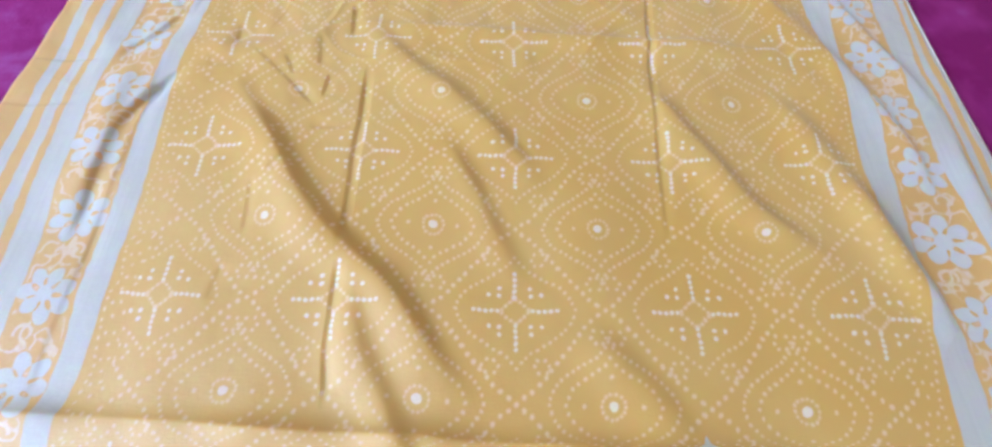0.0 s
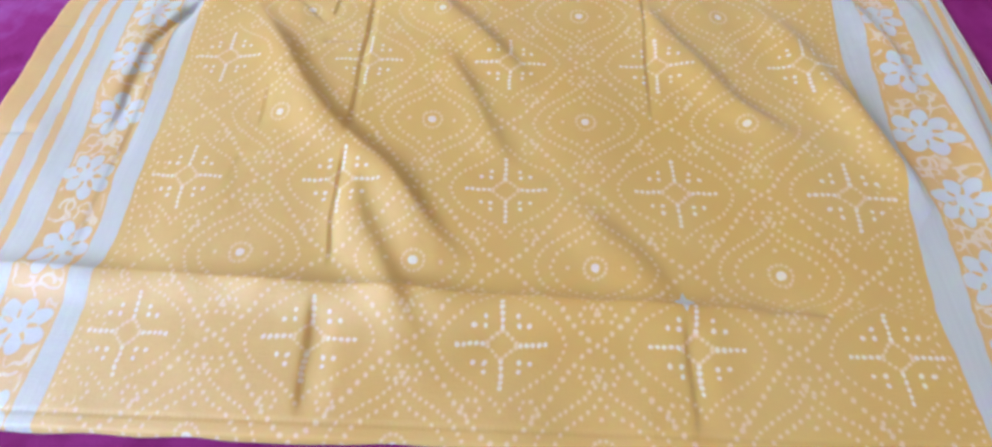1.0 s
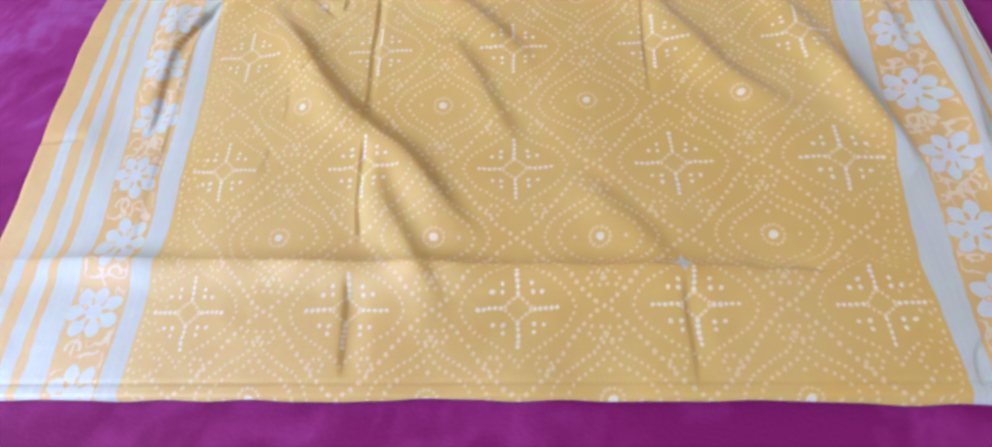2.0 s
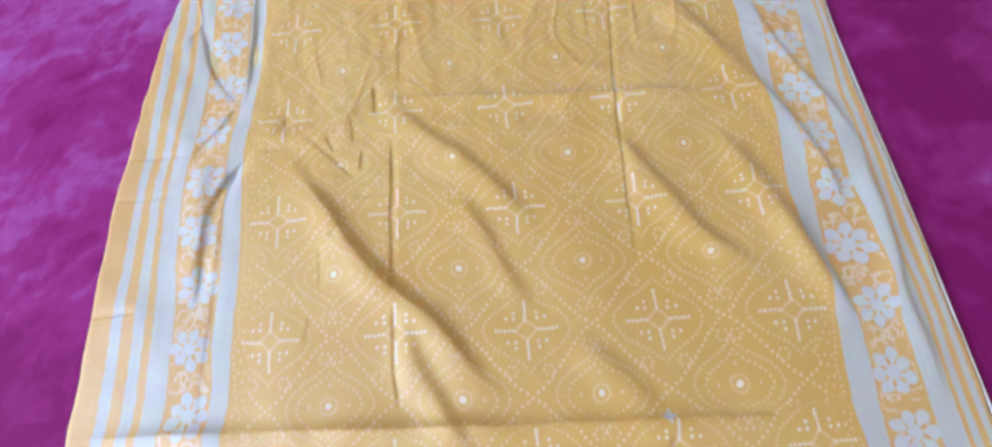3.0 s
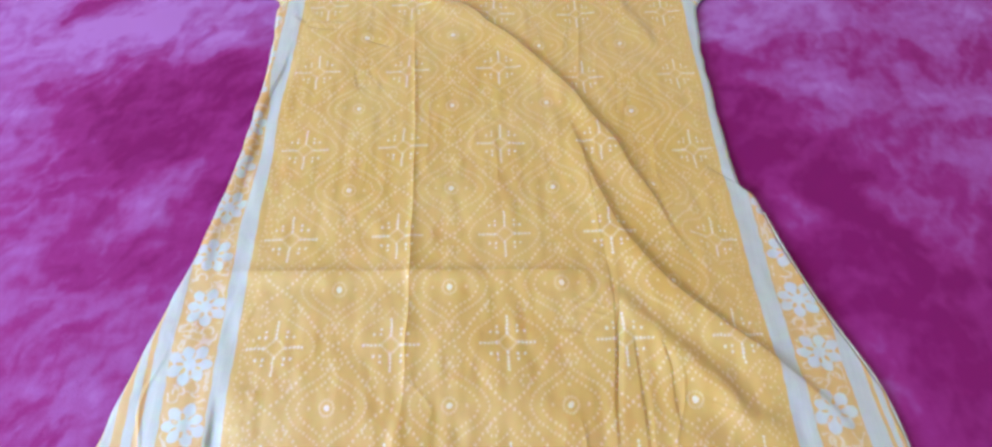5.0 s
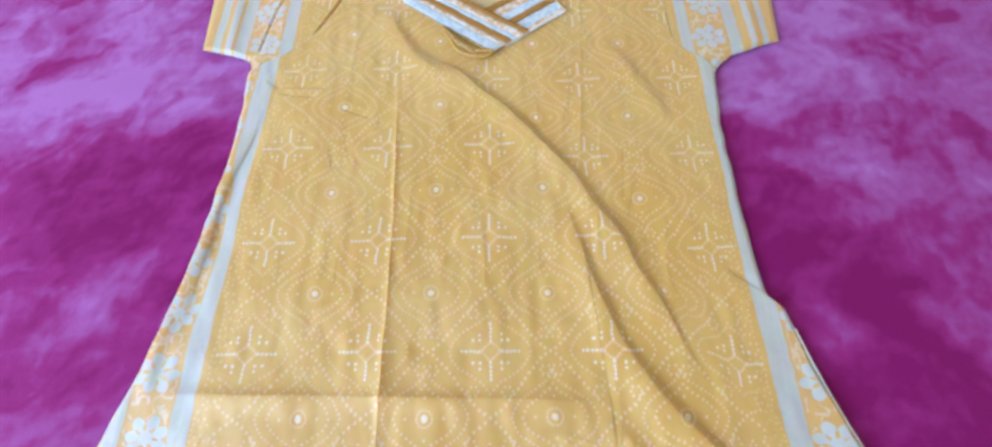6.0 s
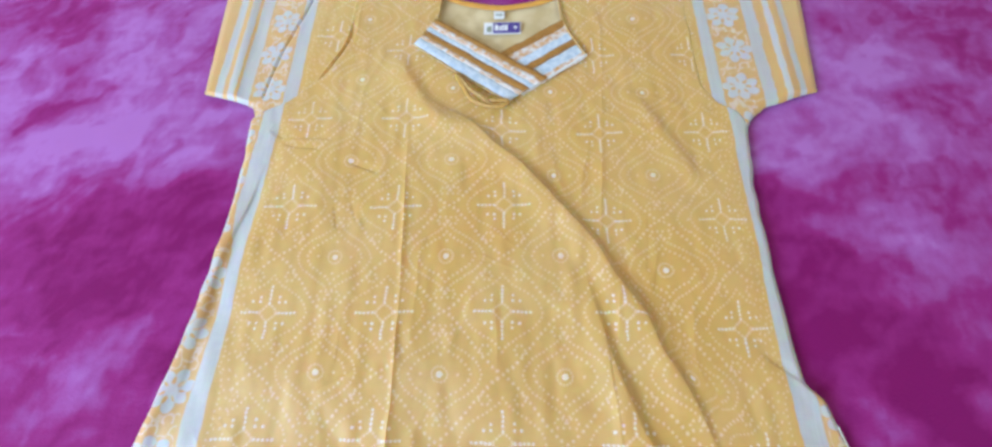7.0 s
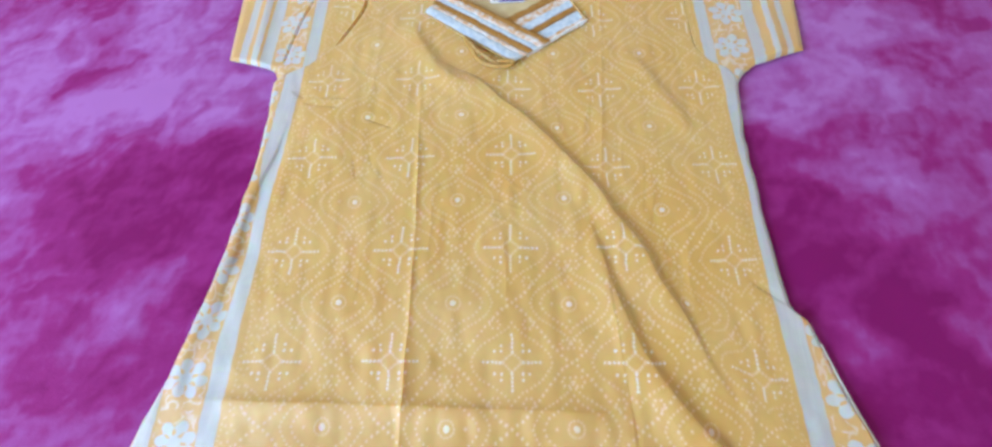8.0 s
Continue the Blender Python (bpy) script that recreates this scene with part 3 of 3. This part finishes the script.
NECK = [(-0.076, 1.40), (-0.087, 1.228), (-0.110, 1.184), (0.004, 1.099), (0.096, 1.167), (0.076, 1.222), (0.070, 1.40)]


def nightgown():
    gown = thing("nightgown", "golden cotton nightgown with cream dotted print, spread creased on velvet", "nightgown")
    # front panel
    y = np.arange(0, 1 + 1e-9, STEP / (TOP + 0.055))
    across = np.linspace(0, 1, round(0.80 / STEP))
    ys = -0.054 + y * (TOP + 0.054)
    left, right = curve_at(LEFT, ys, 6), curve_at(RIGHT, ys, 6)
    left = left + 0.0012 * value_noise(ys * 0, ys, 0.02, 41)
    right = right + 0.0012 * value_noise(ys * 0, ys, 0.02, 42)
    X = left[:, None] * (1 - across) + right[:, None] * across
    Y = np.repeat(ys[:, None], len(across), 1)
    Y = Y + (1 - smooth(-0.054, 0.05, Y)) * (-0.004 * smooth(0.05, 0.4, X) + 0.0012 * value_noise(X, X * 0, 0.03, 43))
    Z = LIFT + cloth_height(X, Y)
    rim = np.minimum(np.minimum(X - left[:, None], right[:, None] - X), Y + 0.056)
    Z = np.maximum(Z * smooth(-0.002, 0.006, rim) + 0.0012, 0.0012)
    # stitched hem
    Z -= 0.0008 * np.exp(-(((Y + 0.043) / 0.0014) ** 2)) * (0.7 + 0.3 * np.sin(X * 1800))
    U, V = fabric_shift(X, Y)
    middle = 0.25 * (X[:-1, :-1] + X[1:, 1:] + X[:-1, 1:] + X[1:, :-1]), 0.5 * (Y[:-1, :-1] + Y[1:, 1:])
    fields = print_fields(U, V)
    star = np.abs(X - 0.116) + np.abs(Y - 0.034) + 1.6 * np.minimum(np.abs(X - 0.116), np.abs(Y - 0.034)) - 0.0075
    fields = [(n, np.minimum(f, star) if n == "flower" else f) for n, f in fields]
    link_mesh("front_panel", sheet_mesh("front_panel", X, Y, Z, ~inside(*middle, NECK), fields), COTTON, gown)

    # back panel below it, seen at the hem and in the neck
    ys = np.arange(-0.0505, 1.2801, 0.004)
    across = np.linspace(0, 1, 160)
    left, right = curve_at(LEFT, ys, 4) + 0.004, curve_at(RIGHT, ys, 4) - 0.004
    left, right = np.where(ys > 1.07, -0.20, left), np.where(ys > 1.07, 0.20, right)
    X = left[:, None] * (1 - across) + right[:, None] * across
    Y = np.repeat(ys[:, None], len(across), 1)
    Y = Y + (1 - smooth(-0.054, 0.05, Y)) * (-0.005 * smooth(0.05, 0.4, X) + 0.0014 * value_noise(X, X * 0, 0.05, 44))
    scoop = 1.258 + 0.020 * (np.clip(np.abs(X) / 0.075, 0, 1.2)) ** 2
    Y = np.where(Y > 1.2, 1.2 + (Y - 1.2) * (scoop - 1.2) / 0.08, Y)
    Z = 0.0016 + 0.0006 * value_noise(X, Y, 0.03, 45) + 0.0009 * value_noise(X, Y, 0.013, 46) * smooth(1.05, 1.12, Y)
    link_mesh("back_panel", sheet_mesh("back_panel", X, Y, Z), LINING, gown, "tan reverse of the printed cotton")
    # orange facing along the back neckline
    a = np.linspace(-0.080, 0.080, 90)
    rows = np.linspace(0, 1, 8)
    X = np.repeat(a[None], 8, 0)
    Y = 1.2585 + 0.020 * np.clip(np.abs(X) / 0.075, 0, 1.2) ** 2 - 0.010 * rows[:, None] + 0.0006 * value_noise(X, X * 0, 0.02, 47)
    Z = 0.0034 + 0.0012 * np.sin(rows * math.pi)[:, None] + 0 * X
    link_mesh("neck_facing", sheet_mesh("neck_facing", X, Y, Z), FACING, gown, "orange facing of the back neckline")

    # sleeves
    for side, seam, outer, low, cuff in ((-1, LEFT[15:], [(1.07, -0.383), (1.117, -0.386), (1.286, -0.397), (1.36, -0.398)], [(0, 1.080), (0.25, 1.092), (1, 1.117)],
                                    (0.18, 0.261, 0.278, 0.323, 0.339, 0.343, 0.353, 0.360, 0.371, 0.391)),
                                   (1, [(1.03, 0.280), (1.075, 0.280), (1.087, 0.262), (1.112, 0.246), (1.195, 0.244), (1.36, 0.244)], [(1.06, 0.375), (1.103, 0.378), (1.257, 0.394), (1.36, 0.396)], [(0, 1.045), (0.08, 1.055), (0.1, 1.061), (0.2, 1.072), (0.39, 1.082), (0.6, 1.088), (0.85, 1.099), (1, 1.104)],
                                    (0.17, 0.252, 0.266, 0.313, 0.328, 0.340, 0.347, 0.357, 0.365, 0.383))):
        p, q = np.linspace(-0.03, 1, 130), np.linspace(0, 1, 190)
        y0 = curve_at(low, np.clip(p, 0, 1), 6)
        Y = y0[None] + q[:, None] * (TOP - y0[None])
        grid = np.linspace(1.03, 1.37, 400)
        X = np.interp(Y, grid, curve_at(seam, grid, 5)) * (1 - p) + np.interp(Y, grid, curve_at(outer, grid, 5)) * p
        Z = 0.0038 + 0.6 * cloth_height(X, Y)
        Z += 0.0028 * np.exp(-(((np.abs(X) - 0.345 - 0.05 * (Y - 1.1)) / 0.010) ** 2))
        if side < 0:
            d, s = line_distance(X, Y, [(-0.305, 1.11), (-0.297, 1.17), (-0.270, 1.27), (-0.262, 1.33)])
            Z -= 0.0026 * np.exp(-((d / 0.0020) ** 2))
        rim = np.minimum((1 - p)[None] * 0.1, q[:, None] * 0.25)
        Z = np.maximum(Z * smooth(-0.002, 0.006, rim) + 0.0011, 0.0011)
        U = side * np.interp(np.abs(X), cuff, (0.20, 0.279, 0.299, 0.340, 0.359, 0.366, 0.3765, 0.387, 0.397, 0.417))
        sleeve = link_mesh("sleeve", sheet_mesh("sleeve", X, Y, Z, None, print_fields(U, Y - (0.0155 if side < 0 else 0.0065))), COTTON, gown, "short sleeve with cream stripes and floral band")
    # overlocked seam allowance that shows along the east side
    tube("overlock_edge", [(x + 0.0006 + 0.0008 * math.sin(170 * y), y, 0.0022) for y, x in RIGHT[:11]], 0.0010, LABEL_WHITE, gown, "white overlocked seam edge")
    neck(gown)
    return gown


def strip(name, a, b, c, d, z, mat, parent, label=""):
    """A strip of cloth tape between the lines a-b (upper) and c-d (lower), gently crowned and wavy."""
    s, t = np.linspace(0, 1, 80), np.linspace(0, 1, 9)
    a, b, c, d = (np.array(p) for p in (a, b, c, d))
    up, down = a[None] * (1 - s[:, None]) + b[None] * s[:, None], c[None] * (1 - s[:, None]) + d[None] * s[:, None]
    P = up[None] * (1 - t[:, None, None]) + down[None] * t[:, None, None]
    X, Y = P[..., 0], P[..., 1]
    X, Y = X + 0.0007 * value_noise(X, Y, 0.012, 51), Y + 0.0007 * value_noise(X, Y, 0.012, 52)
    Z = z + 0.0009 * np.sqrt(np.sin(t * math.pi).clip(0))[:, None] + 0.0007 * value_noise(X, Y, 0.018, 53)
    return link_mesh(name, sheet_mesh(name, X, Y, Z), mat, parent, label)


def tube(name, points, radius, mat, parent, label=""):
    """A round cord along smoothed points."""
    p = np.array(points, float)
    t = np.linspace(0, 1, len(p))
    s = np.linspace(0, 1, 60)
    p = np.stack([np.interp(s, t, p[:, k]) for k in range(3)], 1)
    k = np.hanning(15)[1:-1]
    p = np.stack([np.convolve(np.pad(c, 6, mode="reflect", reflect_type="odd"), k / k.sum(), "valid") for c in p.T], 1)
    way = np.gradient(p, axis=0)
    way /= np.linalg.norm(way, axis=1)[:, None]
    side = np.cross(way, (0, 0, 1))
    side /= np.linalg.norm(side, axis=1)[:, None]
    up = np.cross(side, way)
    a = np.linspace(0, 2 * math.pi, 13)
    ring = p[:, None] + radius * (np.cos(a)[None, :, None] * side[:, None] + np.sin(a)[None, :, None] * up[:, None])
    return link_mesh(name, sheet_mesh(name, ring[..., 0], ring[..., 1], ring[..., 2]), mat, parent, label)


def neck(gown):
    def lerp(p, q, f):
        return p[0] + (q[0] - p[0]) * f, p[1] + (q[1] - p[1]) * f

    z = 0.0070
    # right half of the crossed collar, then the left half over it
    for halves, lift, bands in (
        (((0.077, 1.224), (-0.004, 1.171), (0.103, 1.163), (0.022, 1.106)), 0.0,
         (("tape", 0.0, 0.17, BROWN), ("tape", 0.16, 0.34, BLOSSOM), ("tape", 0.33, 0.54, SILVER), ("tape", 0.53, 0.69, BROWN), ("tape", 0.68, 0.92, SILVER), ("tape", 0.91, 1.06, BLOSSOM))),
        (((-0.090, 1.229), (0.056, 1.126), (-0.117, 1.186), (0.006, 1.093)), 0.0022,
         (("tape", 0.0, 0.15, BROWN), ("tape", 0.14, 0.31, BLOSSOM), ("tape", 0.30, 0.47, SILVER), ("tape", 0.46, 0.63, BROWN), ("tape", 0.62, 0.75, BLOSSOM), ("tape", 0.74, 1.0, SILVER))),
    ):
        a, b, c, d = halves
        for n, (name, f, g, mat) in enumerate(bands):
            high = z + lift + (0.0010 if mat is BROWN else 0.0004 * (n % 2))
            strip(name, lerp(a, c, f), lerp(b, d, f), lerp(a, c, g), lerp(b, d, g), high, mat, gown,
                  "gold-brown tape" if mat is BROWN else "silver-white tape" if mat is SILVER else "peach and white flowered tape")
    tube("piping", [(-0.119, 1.187, 0.0085), (-0.060, 1.140, 0.0085), (0.004, 1.0935, 0.0085)], 0.0014, PIPING, gown)
    tube("piping", [(0.004, 1.0935, 0.0085), (0.050, 1.124, 0.0085), (0.105, 1.163, 0.0080)], 0.0014, LABEL_WHITE, gown)
    tube("piping", [(-0.117, 1.186, 0.0075), (-0.100, 1.203, 0.0080), (-0.088, 1.228, 0.0080), (-0.085, 1.280, 0.0070), (-0.078, 1.36, 0.0060)], 0.0015, PIPING, gown)
    tube("piping", [(0.104, 1.165, 0.0075), (0.088, 1.195, 0.0080), (0.077, 1.224, 0.0080), (0.073, 1.280, 0.0070), (0.070, 1.36, 0.0060)], 0.0015, PIPING, gown)
    # loose drawstring loop below the collar's point
    tube("drawstring", [(-0.058, 1.133, 0.010), (-0.056, 1.127, 0.012), (-0.047, 1.112, 0.012), (-0.042, 1.097, 0.012), (-0.032, 1.089, 0.012), (-0.017, 1.083, 0.012),
                        (-0.001, 1.082, 0.013), (0.008, 1.086, 0.014), (0.004, 1.092, 0.014), (-0.009, 1.090, 0.013), (-0.015, 1.093, 0.012)], 0.0026, CORD, gown, "gold-brown drawstring loop")
    tube("drawstring", [(-0.056, 1.130, 0.012), (-0.049, 1.121, 0.013), (-0.040, 1.107, 0.013), (-0.032, 1.102, 0.013), (-0.022, 1.093, 0.012), (-0.013, 1.086, 0.012)], 0.0022, PIPING, gown, "gold-brown drawstring loop")
    # woven label with its mark, and the size tag
    label = part("brand_label", box(bmesh.new(), -0.0265, 0.0225, 1.2050, 1.2255, 0.0042, 0.0050, 0.0002), LABEL_WHITE, gown, "white and purple woven label")
    part("label_field", box(bmesh.new(), -0.0140, 0.0215, 1.2062, 1.2243, 0.0050, 0.0053), LABEL_PURPLE, label, "purple field")
    part("label_mark", box(bmesh.new(), -0.0225, -0.0160, 1.2085, 1.2180, 0.0050, 0.0053), LABEL_GREY, label, "grey-green mark")
    for x0, x1, y0, y1 in ((-0.0120, -0.0072, 1.2105, 1.2205), (-0.0062, -0.0030, 1.2105, 1.2175), (-0.0020, 0.0000, 1.2105, 1.2205), (0.0010, 0.0052, 1.2105, 1.2205),
                           (0.0120, 0.0185, 1.2150, 1.2166), (0.0144, 0.0160, 1.2125, 1.2190)):
        part("label_bar", box(bmesh.new(), x0, x1, y0, y1, 0.0053, 0.0056), LABEL_WHITE, label)
    tag = part("size_tag", box(bmesh.new(), -0.0135, 0.0005, 1.2320, 1.2450, 0.0042, 0.0052, 0.0002), LABEL_WHITE, gown, "small white size tag")
    part("tag_bar", box(bmesh.new(), -0.0105, -0.0070, 1.2365, 1.2405, 0.0052, 0.0055), LABEL_GREY, tag)
    part("tag_bar", box(bmesh.new(), -0.0060, -0.0025, 1.2365, 1.2405, 0.0052, 0.0055), LABEL_GREY, tag)


# ---- the bed and the room ----
SHEEN_PATCHES = []


def brushed(*patches):
    """Patches of pile stroked one way, sheen painted as colour: place, reach, lightness."""
    SHEEN_PATCHES.extend(patches)


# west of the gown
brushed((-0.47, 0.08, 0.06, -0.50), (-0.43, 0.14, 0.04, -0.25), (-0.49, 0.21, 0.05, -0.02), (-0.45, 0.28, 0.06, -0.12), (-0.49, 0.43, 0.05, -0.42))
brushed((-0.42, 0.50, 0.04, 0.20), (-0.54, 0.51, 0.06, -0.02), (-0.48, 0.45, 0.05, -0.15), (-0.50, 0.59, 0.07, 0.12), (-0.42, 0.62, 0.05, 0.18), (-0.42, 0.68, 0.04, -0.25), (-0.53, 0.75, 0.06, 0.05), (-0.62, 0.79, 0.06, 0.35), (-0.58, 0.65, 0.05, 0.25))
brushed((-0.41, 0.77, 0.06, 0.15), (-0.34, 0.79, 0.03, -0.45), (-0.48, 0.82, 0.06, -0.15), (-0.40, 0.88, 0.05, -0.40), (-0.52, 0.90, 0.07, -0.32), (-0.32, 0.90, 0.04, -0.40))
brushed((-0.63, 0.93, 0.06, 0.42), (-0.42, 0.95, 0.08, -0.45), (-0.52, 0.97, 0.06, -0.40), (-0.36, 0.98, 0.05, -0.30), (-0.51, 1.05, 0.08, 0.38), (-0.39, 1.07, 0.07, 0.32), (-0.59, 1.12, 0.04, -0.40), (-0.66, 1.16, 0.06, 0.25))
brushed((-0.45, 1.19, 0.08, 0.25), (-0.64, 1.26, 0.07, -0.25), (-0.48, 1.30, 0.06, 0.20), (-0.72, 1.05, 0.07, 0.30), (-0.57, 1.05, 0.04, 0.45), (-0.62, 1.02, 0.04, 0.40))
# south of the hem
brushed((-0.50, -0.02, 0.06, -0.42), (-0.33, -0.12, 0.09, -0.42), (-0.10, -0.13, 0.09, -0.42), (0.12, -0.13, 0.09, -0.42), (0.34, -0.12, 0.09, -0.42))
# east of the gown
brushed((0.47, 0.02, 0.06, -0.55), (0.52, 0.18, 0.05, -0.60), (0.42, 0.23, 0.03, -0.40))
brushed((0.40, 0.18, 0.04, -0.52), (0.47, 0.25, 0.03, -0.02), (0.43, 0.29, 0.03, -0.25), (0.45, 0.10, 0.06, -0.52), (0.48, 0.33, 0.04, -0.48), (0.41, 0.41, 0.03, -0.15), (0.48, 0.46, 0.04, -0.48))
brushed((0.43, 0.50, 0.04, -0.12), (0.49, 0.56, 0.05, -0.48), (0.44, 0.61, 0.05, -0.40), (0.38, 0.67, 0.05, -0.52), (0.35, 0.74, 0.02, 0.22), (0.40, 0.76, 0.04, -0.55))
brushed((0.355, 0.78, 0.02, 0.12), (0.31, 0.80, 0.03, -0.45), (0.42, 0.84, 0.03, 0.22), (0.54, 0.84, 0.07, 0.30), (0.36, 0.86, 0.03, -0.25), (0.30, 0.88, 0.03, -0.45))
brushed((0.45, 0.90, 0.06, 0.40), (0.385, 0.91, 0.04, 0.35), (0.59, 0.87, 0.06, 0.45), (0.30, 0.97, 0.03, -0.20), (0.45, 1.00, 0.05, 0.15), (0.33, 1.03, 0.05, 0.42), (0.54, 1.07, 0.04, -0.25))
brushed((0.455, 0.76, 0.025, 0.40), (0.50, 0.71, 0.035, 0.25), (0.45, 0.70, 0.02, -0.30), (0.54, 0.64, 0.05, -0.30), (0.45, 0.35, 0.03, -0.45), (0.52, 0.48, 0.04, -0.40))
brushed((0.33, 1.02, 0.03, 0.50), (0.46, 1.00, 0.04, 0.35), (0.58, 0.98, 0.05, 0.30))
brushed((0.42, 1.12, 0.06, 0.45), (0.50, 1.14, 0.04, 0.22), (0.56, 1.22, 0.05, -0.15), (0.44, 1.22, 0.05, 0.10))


def blanket():
    bed = thing("velvet_blanket", "magenta velvet blanket with brushed pile, spread over the bed", "blanket")
    x, y = np.arange(-1.05, 1.0501, 0.0045), np.arange(-0.75, 1.7501, 0.0045)
    X, Y = np.meshgrid(x, y)
    Z = -0.001 + 0.0016 * value_noise(X, Y, 0.16, 61) + 0.0006 * value_noise(X, Y, 0.035, 62)
    Z -= 0.0022 * (1 - smooth(0.30, 0.50, np.abs(X)))
    edge = np.minimum(1.05 - np.abs(X), np.minimum(Y + 0.75, 1.75 - Y))
    Z -= 0.05 * (1 - smooth(0, 0.06, edge)) ** 2
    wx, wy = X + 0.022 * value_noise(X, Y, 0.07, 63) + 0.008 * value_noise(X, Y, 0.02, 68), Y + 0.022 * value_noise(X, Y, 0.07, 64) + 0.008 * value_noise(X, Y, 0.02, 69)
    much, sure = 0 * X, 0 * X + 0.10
    for cx, cy, reach, light in SHEEN_PATCHES:
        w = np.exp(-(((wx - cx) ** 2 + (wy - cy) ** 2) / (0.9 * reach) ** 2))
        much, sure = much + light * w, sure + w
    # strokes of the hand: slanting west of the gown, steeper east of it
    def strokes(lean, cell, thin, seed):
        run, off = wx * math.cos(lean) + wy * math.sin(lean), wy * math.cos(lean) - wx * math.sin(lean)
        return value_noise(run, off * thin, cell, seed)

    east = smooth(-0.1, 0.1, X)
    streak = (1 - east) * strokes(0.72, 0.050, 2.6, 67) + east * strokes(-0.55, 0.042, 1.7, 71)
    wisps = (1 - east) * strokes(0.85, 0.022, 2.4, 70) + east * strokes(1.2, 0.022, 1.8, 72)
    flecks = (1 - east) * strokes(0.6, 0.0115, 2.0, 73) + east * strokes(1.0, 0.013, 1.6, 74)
    # darker east for light fall-off, lighter north for grazing sheen, both as colour
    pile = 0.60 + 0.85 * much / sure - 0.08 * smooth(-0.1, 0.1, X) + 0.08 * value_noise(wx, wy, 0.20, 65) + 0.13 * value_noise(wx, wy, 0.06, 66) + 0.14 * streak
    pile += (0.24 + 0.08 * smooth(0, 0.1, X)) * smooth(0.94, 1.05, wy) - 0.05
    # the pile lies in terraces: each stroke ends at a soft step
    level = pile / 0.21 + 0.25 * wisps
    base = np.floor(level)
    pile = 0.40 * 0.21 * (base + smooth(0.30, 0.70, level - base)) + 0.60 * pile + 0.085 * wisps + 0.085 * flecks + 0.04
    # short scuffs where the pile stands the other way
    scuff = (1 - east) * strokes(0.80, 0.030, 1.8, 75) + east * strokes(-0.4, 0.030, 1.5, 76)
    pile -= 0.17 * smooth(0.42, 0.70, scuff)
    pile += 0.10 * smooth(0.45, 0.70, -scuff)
    # glints of the pile, painted lighter
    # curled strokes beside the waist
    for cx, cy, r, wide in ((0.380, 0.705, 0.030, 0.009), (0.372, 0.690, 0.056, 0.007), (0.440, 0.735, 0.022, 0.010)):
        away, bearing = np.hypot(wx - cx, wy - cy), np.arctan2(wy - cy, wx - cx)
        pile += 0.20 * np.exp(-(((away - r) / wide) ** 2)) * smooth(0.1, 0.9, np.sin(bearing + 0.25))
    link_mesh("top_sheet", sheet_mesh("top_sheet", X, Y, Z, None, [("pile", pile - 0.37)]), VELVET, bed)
    for x0, x1, y0, y1 in ((-1.062, -1.048, -0.76, 1.76), (1.048, 1.062, -0.76, 1.76), (-1.05, 1.05, -0.762, -0.748), (-1.05, 1.05, 1.748, 1.762)):
        part("side_drop", box(bmesh.new(), x0, x1, y0, y1, -0.38, -0.045, 0.004), VELVET, bed)
    mattress = new("mattress", part("m", box(bmesh.new(), -1.04, 1.04, -0.74, 1.74, -0.50, -0.056, 0.03), TICKING, None).data)
    bpy.data.objects.remove(bpy.data.objects["m"])
    tagged(mattress, "thick mattress under the magenta blanket", "mattress")


# unseen room, added to close the place and bounce the window's light
def room():
    def piece(name, dims, mat):
        bm = bmesh.new()
        for d in dims:
            box(bm, *d)
        ob = part(name, bm, mat, None)
        tagged(ob, kind="structure")
        return ob

    x0, x1, y0, y1, z0, z1 = -2.9, 2.2, -3.5, 2.4, -0.5, 2.55
    piece("floor", [(x0, x1, y0, y1, z0 - 0.1, z0)], FLOOR)
    piece("ceiling", [(x0, x1, y0, y1, z1, z1 + 0.1)], CEILING)
    piece("wall_east", [(x1, x1 + 0.12, y0, y1, z0, z1)], WALL)
    piece("wall_north", [(x0, x1, y1, y1 + 0.12, z0, z1)], WALL)
    piece("wall_south", [(x0, x1, y0 - 0.12, y0, z0, z1)], WALL)
    # the window's opening goes through the west wall
    piece("wall_west", [(x0 - 0.12, x0, y0, -2.05, z0, z1), (x0 - 0.12, x0, 0.15, y1, z0, z1), (x0 - 0.12, x0, -2.05, 0.15, z0, 0.8), (x0 - 0.12, x0, -2.05, 0.15, 2.4, z1)], WALL)


room()
blanket()
nightgown()
